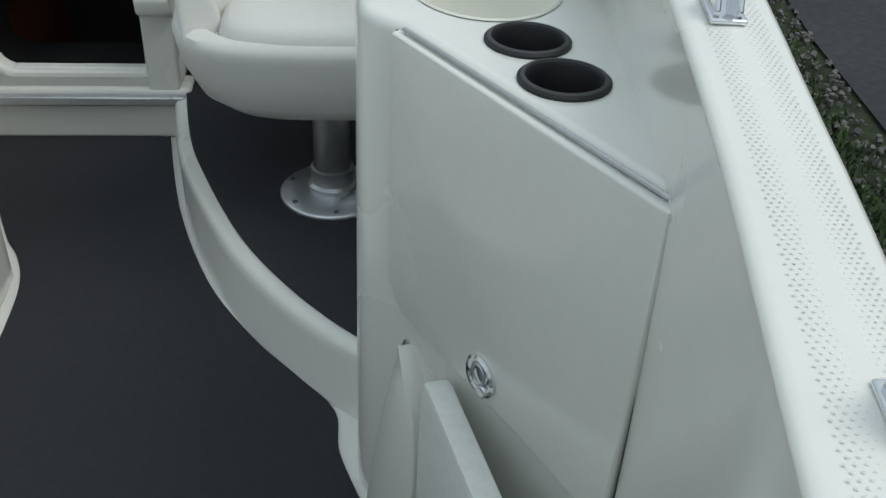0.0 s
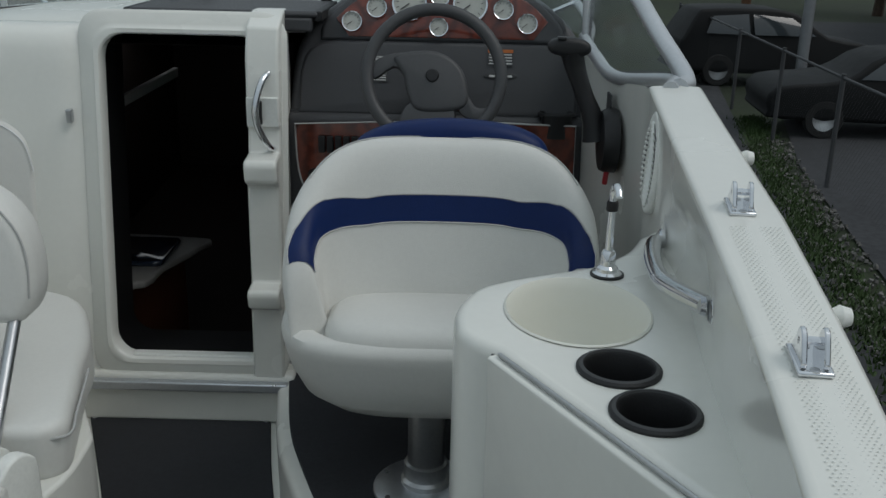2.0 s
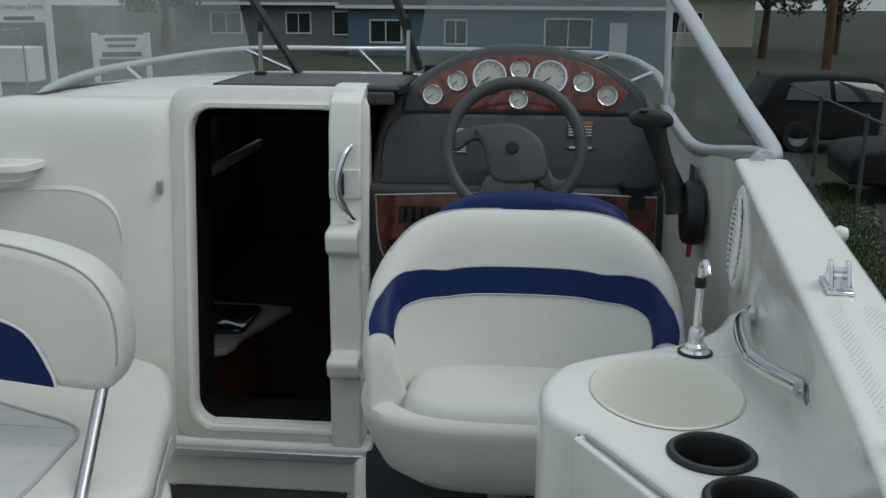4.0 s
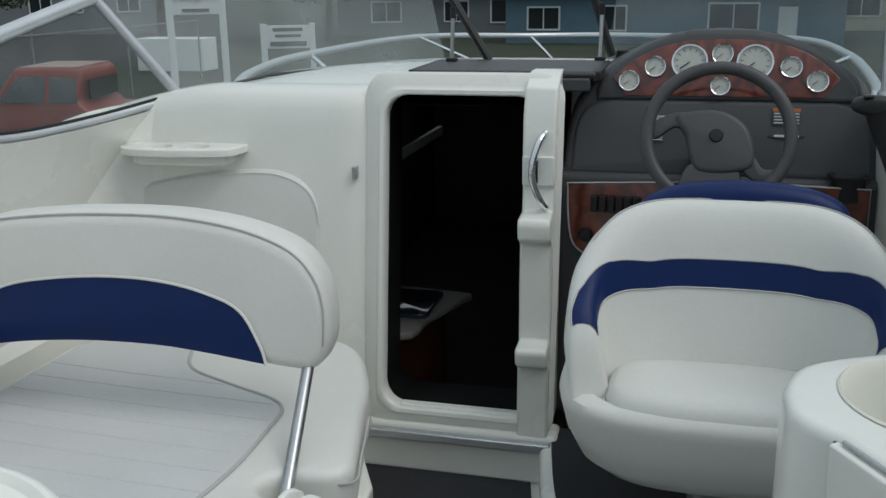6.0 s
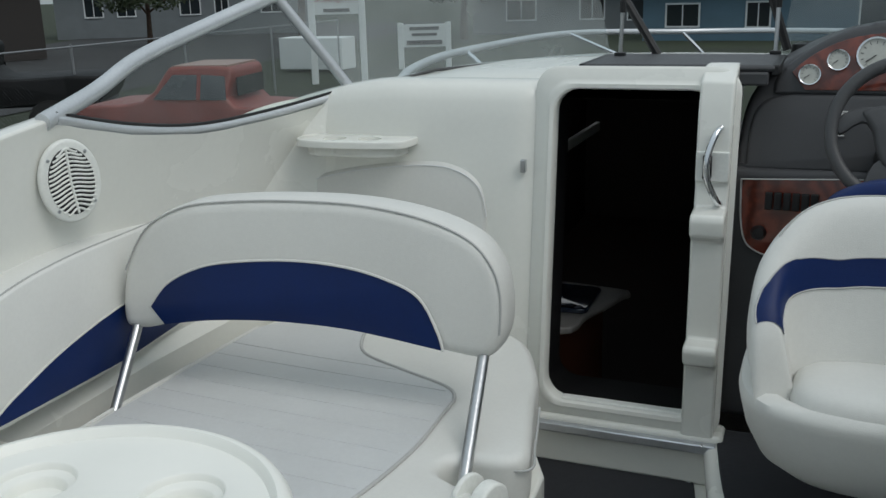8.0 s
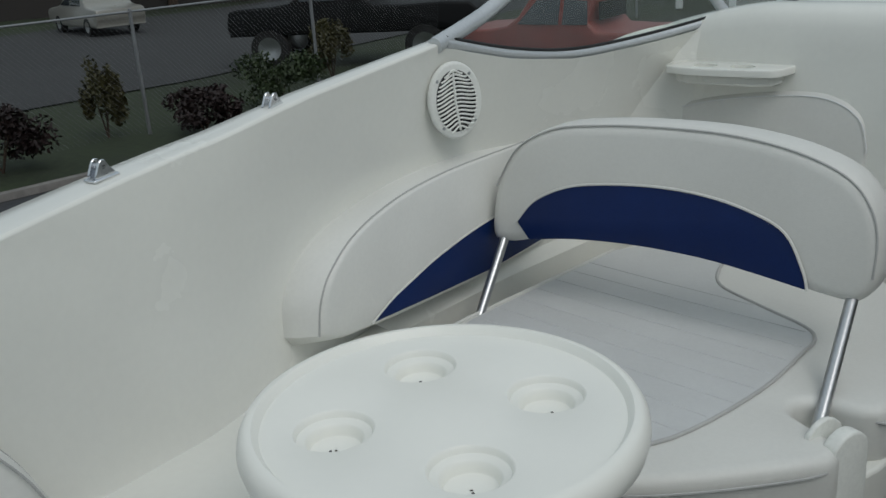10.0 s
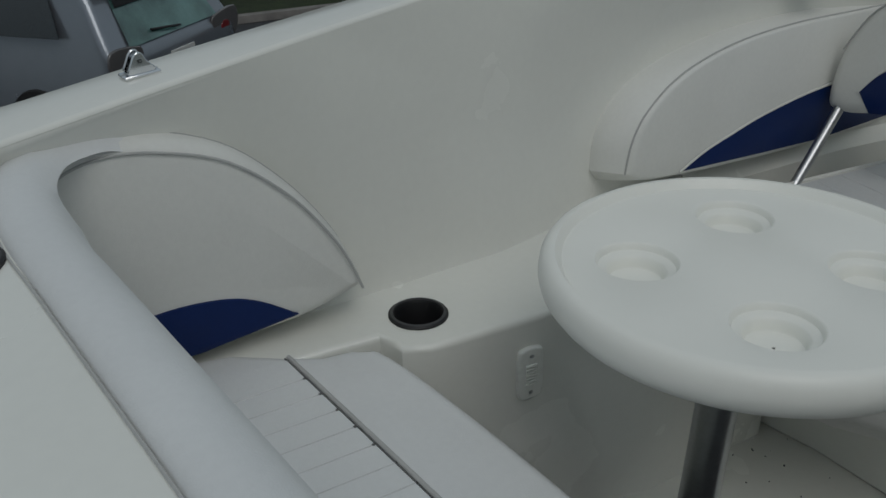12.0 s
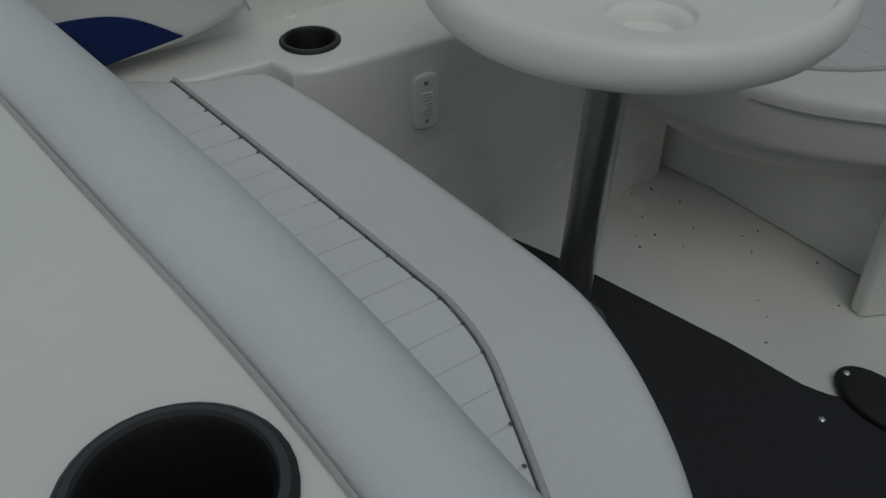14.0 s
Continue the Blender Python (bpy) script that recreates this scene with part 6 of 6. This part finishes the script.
TRIM = material("white_trim", (0.62, 0.65, 0.66), 0.6)


def letters(body, size, m, mat, parent):
    c = bpy.data.curves.new("lettering", 'FONT')
    c.body, c.size, c.align_x, c.align_y, c.extrude = body, size, 'CENTER', 'CENTER', 0.004
    tmp = bpy.data.objects.new("tmp_text", c)
    scene.collection.objects.link(tmp)
    bpy.context.view_layer.update()
    me = bpy.data.meshes.new_from_object(tmp.evaluated_get(bpy.context.evaluated_depsgraph_get()))
    bpy.data.objects.remove(tmp)
    bm = bmesh.new()
    bm.from_mesh(me)
    bm.transform(m)
    return part("lettering", bm, mat, parent, smooth=False)


def sign(x, y, w, z0, z1, post_h, turn, bars, words=None):
    t = thing("sign", "white painted yard sign on two posts", "sign")
    g = gz(y)
    for s in (-1, 1):
        part("post", box(s * (w / 2 + 0.12), 0, post_h / 2, 0.24, 0.24, post_h), SIGNW, t, bevel=0.02)
    p = part("board", box(0, -0.05, (z0 + z1) / 2 - g, w, 0.08, z1 - z0), SIGNW, t, bevel=0.01)
    for zf, wf, hf, mt in bars:
        part("text_bar", box(0, -0.10, z0 - g + (z1 - z0) * zf, w * wf, 0.02, (z1 - z0) * hf), mt, p)
    if words:
        letters(words[0], words[1], Matrix.Translation((0, -0.11, z0 - g + (z1 - z0) * words[2])) @ Euler((radians(90), 0, 0)).to_matrix().to_4x4(), SIGNRED, p)
    t.matrix_world = pose(x, y, g, 0, 0, turn)


sign(-16.8, 31.0, 1.55, 0.25, 1.25, 4.3, 25, ((0.86, 0.5, 0.08, CUPGREY), (0.14, 0.6, 0.12, CUPGREY)), ("Brokerage Firm", 0.24, 0.52))
sign(-16.2, 37.5, 1.75, -1.35, -0.42, 1.9, 22, ((0.82, 0.7, 0.14, CUPGREY), (0.55, 0.6, 0.12, CUPGREY), (0.2, 0.85, 0.2, CUPGREY)))
ut = thing("utility_box", "white utility trailer box near the sign", "box")
part("body", box(-20.5, 36.0, gz(36.0) + 0.75, 3.0, 1.2, 1.3), SIGNW, ut, bevel=0.03)


def house(name, label, x, y, w, d, h, rh, turn, wall, roof, wins, door=None):
    t = thing(name, label, "house")
    part("wall", box(0, 0, h / 2, w, d, h), wall, t)
    o = 0.6
    bm = bmesh.new()
    v = [bm.verts.new(p) for p in ((-w / 2 - o, -d / 2 - o, h - 0.1), (w / 2 + o, -d / 2 - o, h - 0.1), (w / 2 + o, d / 2 + o, h - 0.1), (-w / 2 - o, d / 2 + o, h - 0.1), (-w / 2 + 0.5, 0, h + rh), (w / 2 - 0.5, 0, h + rh))]
    for f in ((0, 1, 5, 4), (1, 2, 5), (2, 3, 4, 5), (3, 0, 4), (3, 2, 1, 0)):
        bm.faces.new([v[i] for i in f])
    part("roof", bm, roof, t, smooth=False)
    part("fascia", box(0, -d / 2 - o, h - 0.08, w + 2 * o, 0.06, 0.2), TRIM, t)
    for wx, wz, ww, wh in wins:
        wn_ = part("window", join(box(wx, -d / 2 - 0.03, wz + wh / 2 + 0.05, ww + 0.2, 0.08, 0.1), box(wx, -d / 2 - 0.03, wz - wh / 2 - 0.05, ww + 0.2, 0.08, 0.1), box(wx - ww / 2 - 0.05, -d / 2 - 0.03, wz, 0.1, 0.08, wh), box(wx + ww / 2 + 0.05, -d / 2 - 0.03, wz, 0.1, 0.08, wh), box(wx, -d / 2 - 0.03, wz, 0.06, 0.08, wh)), TRIM, t)
        part("pane", box(wx, -d / 2 - 0.015, wz, ww, 0.03, wh), CARGLASS, wn_)
    if door:
        part("door", box(door, -d / 2 - 0.02, 1.05, 1.0, 0.08, 2.1), TRIM, t)
    t.matrix_world = pose(x, y, gz(y) - 0.05, 0, 0, turn)


BLUEWALL = material("blue_grey_siding", (0.10, 0.17, 0.22), 0.8, vary=0.08, scale=1)
GREYWALL = material("grey_siding", (0.16, 0.18, 0.19), 0.8, vary=0.08, scale=1)
SHINGLE = material("dark_shingles", (0.045, 0.05, 0.058), 0.9, vary=0.2, scale=2)
house("house", "blue-grey single-storey house with a dark roof", -1.2, 62, 19, 9, 3.0, 2.2, -2, BLUEWALL, SHINGLE, [(-7.2, 1.5, 1.8, 1.2), (-3.0, 1.5, 1.2, 1.3), (3.6, 1.5, 2.6, 1.5)], 6.5)
house("house", "grey house with a dark roof and white window trim", -17.5, 72, 16, 9, 3.1, 2.4, 10, GREYWALL, SHINGLE, [(-4.5, 1.7, 2.0, 1.3), (0.5, 1.7, 1.6, 1.3), (4.5, 1.7, 3.0, 1.5)])
house("house", "grey two-window house across the street", -52, 70, 20, 10, 4.4, 2.4, 32, GREYWALL, SHINGLE, [(-7.0, 2.6, 1.3, 1.6), (-4.5, 2.6, 1.3, 1.6), (0.5, 2.6, 1.5, 1.6), (3.0, 2.6, 1.0, 1.6), (7.0, 2.6, 1.6, 1.6)])
house("house", "pale cream house behind trees", 11.5, 78, 10, 8, 4.0, 2.2, 0, material("cream_siding", (0.42, 0.40, 0.32), 0.8), SHINGLE, [(0, 1.8, 2.4, 1.4)])
house("shed", "dark warehouse wall beside the lane", 24, 30, 20, 16, 5.0, 1.0, 60, material("dark_metal_siding", (0.035, 0.04, 0.045), 0.7), SHINGLE, [(-4, 3.0, 1.6, 1.2)])
house("shed", "dark low building across the street", -52, 30, 30, 12, 4.5, 1.5, 65, material("dark_brown_siding", (0.03, 0.026, 0.024), 0.8), SHINGLE, [(-4, 3.0, 1.6, 1.2)])
pl_ = thing("trailer_beam", "white concrete wheel-stop with dark uprights", "barrier")
part("beam", box(0, 0, 0.2, 3.6, 0.3, 0.26), SIGNW, pl_, bevel=0.05)
for s in (-1.7, 0.4, 0.9):
    part("upright", box(s, 0.3, 1.6, 0.2, 0.2, 3.2), BLACK, pl_)
pl_.matrix_world = heading(-30.6, 10.2, 36)
for i, (x, y, h, r) in enumerate(((-34, 58, 9, 4.2), (-23, 60, 8, 3.2), (-42, 52, 6, 3.2), (-60, 45, 9, 5), (-46, 28, 8, 4.5), (-58, 18, 9, 5), (14, 60, 8, 3.5), (20, 66, 9, 4), (19, 44, 7, 3.2), (4.5, 76, 8, 3.5))):
    tree(x, y, h, r, LEAF, "leafy green tree by the houses", 40 + i)
utility = thing("utility_pole", "thick grey utility pole beside the lane", "pole")
part("pole", tube([(7.7, 21.3, gz(21.3) - 0.1), (7.7, 21.3, gz(21.3) + 7.0)], [0.13, 0.10], 12), FENCE, utility)
pole = thing("timber_pole", "brown timber pole near the houses", "pole")
part("pole", tube([(9.5, 32, gz(32) - 0.1), (9.5, 32, gz(32) + 8)], 0.16, 10), material("brown_timber", (0.10, 0.05, 0.025), 0.9, vary=0.3), pole)

# ---- crumbs of dirt on the white sole and ledges ----
def dirt(name, label, zone, z, count, seed):
    rnd = random.Random(seed)
    bm = bmesh.new()
    for i in range(count):
        s = rnd.uniform(0.0012, 0.0034)
        m = Matrix.Translation((rnd.uniform(zone[0], zone[1]), rnd.uniform(zone[2], zone[3]), z + s * 0.15)) @ Euler((rnd.random() * 3, rnd.random() * 3, rnd.random() * 3)).to_matrix().to_4x4() @ Matrix.Diagonal((rnd.uniform(0.6, 2.2), 1, 0.5, 1))
        bmesh.ops.create_icosphere(bm, subdivisions=1, radius=s, matrix=m)
    return tagged(part(name, bm, SEAM), label, "dirt", kind="stuff")


dirt("sole_dirt", "dark crumbs of dirt on the white sole", (-1.34, -0.80, 1.04, 1.34), 0.0, 26, 3)
dirt("transom_dirt", "tiny dark specks on the transom top", (-1.1, -0.45, -0.32, -0.08), 0.83, 7, 4)
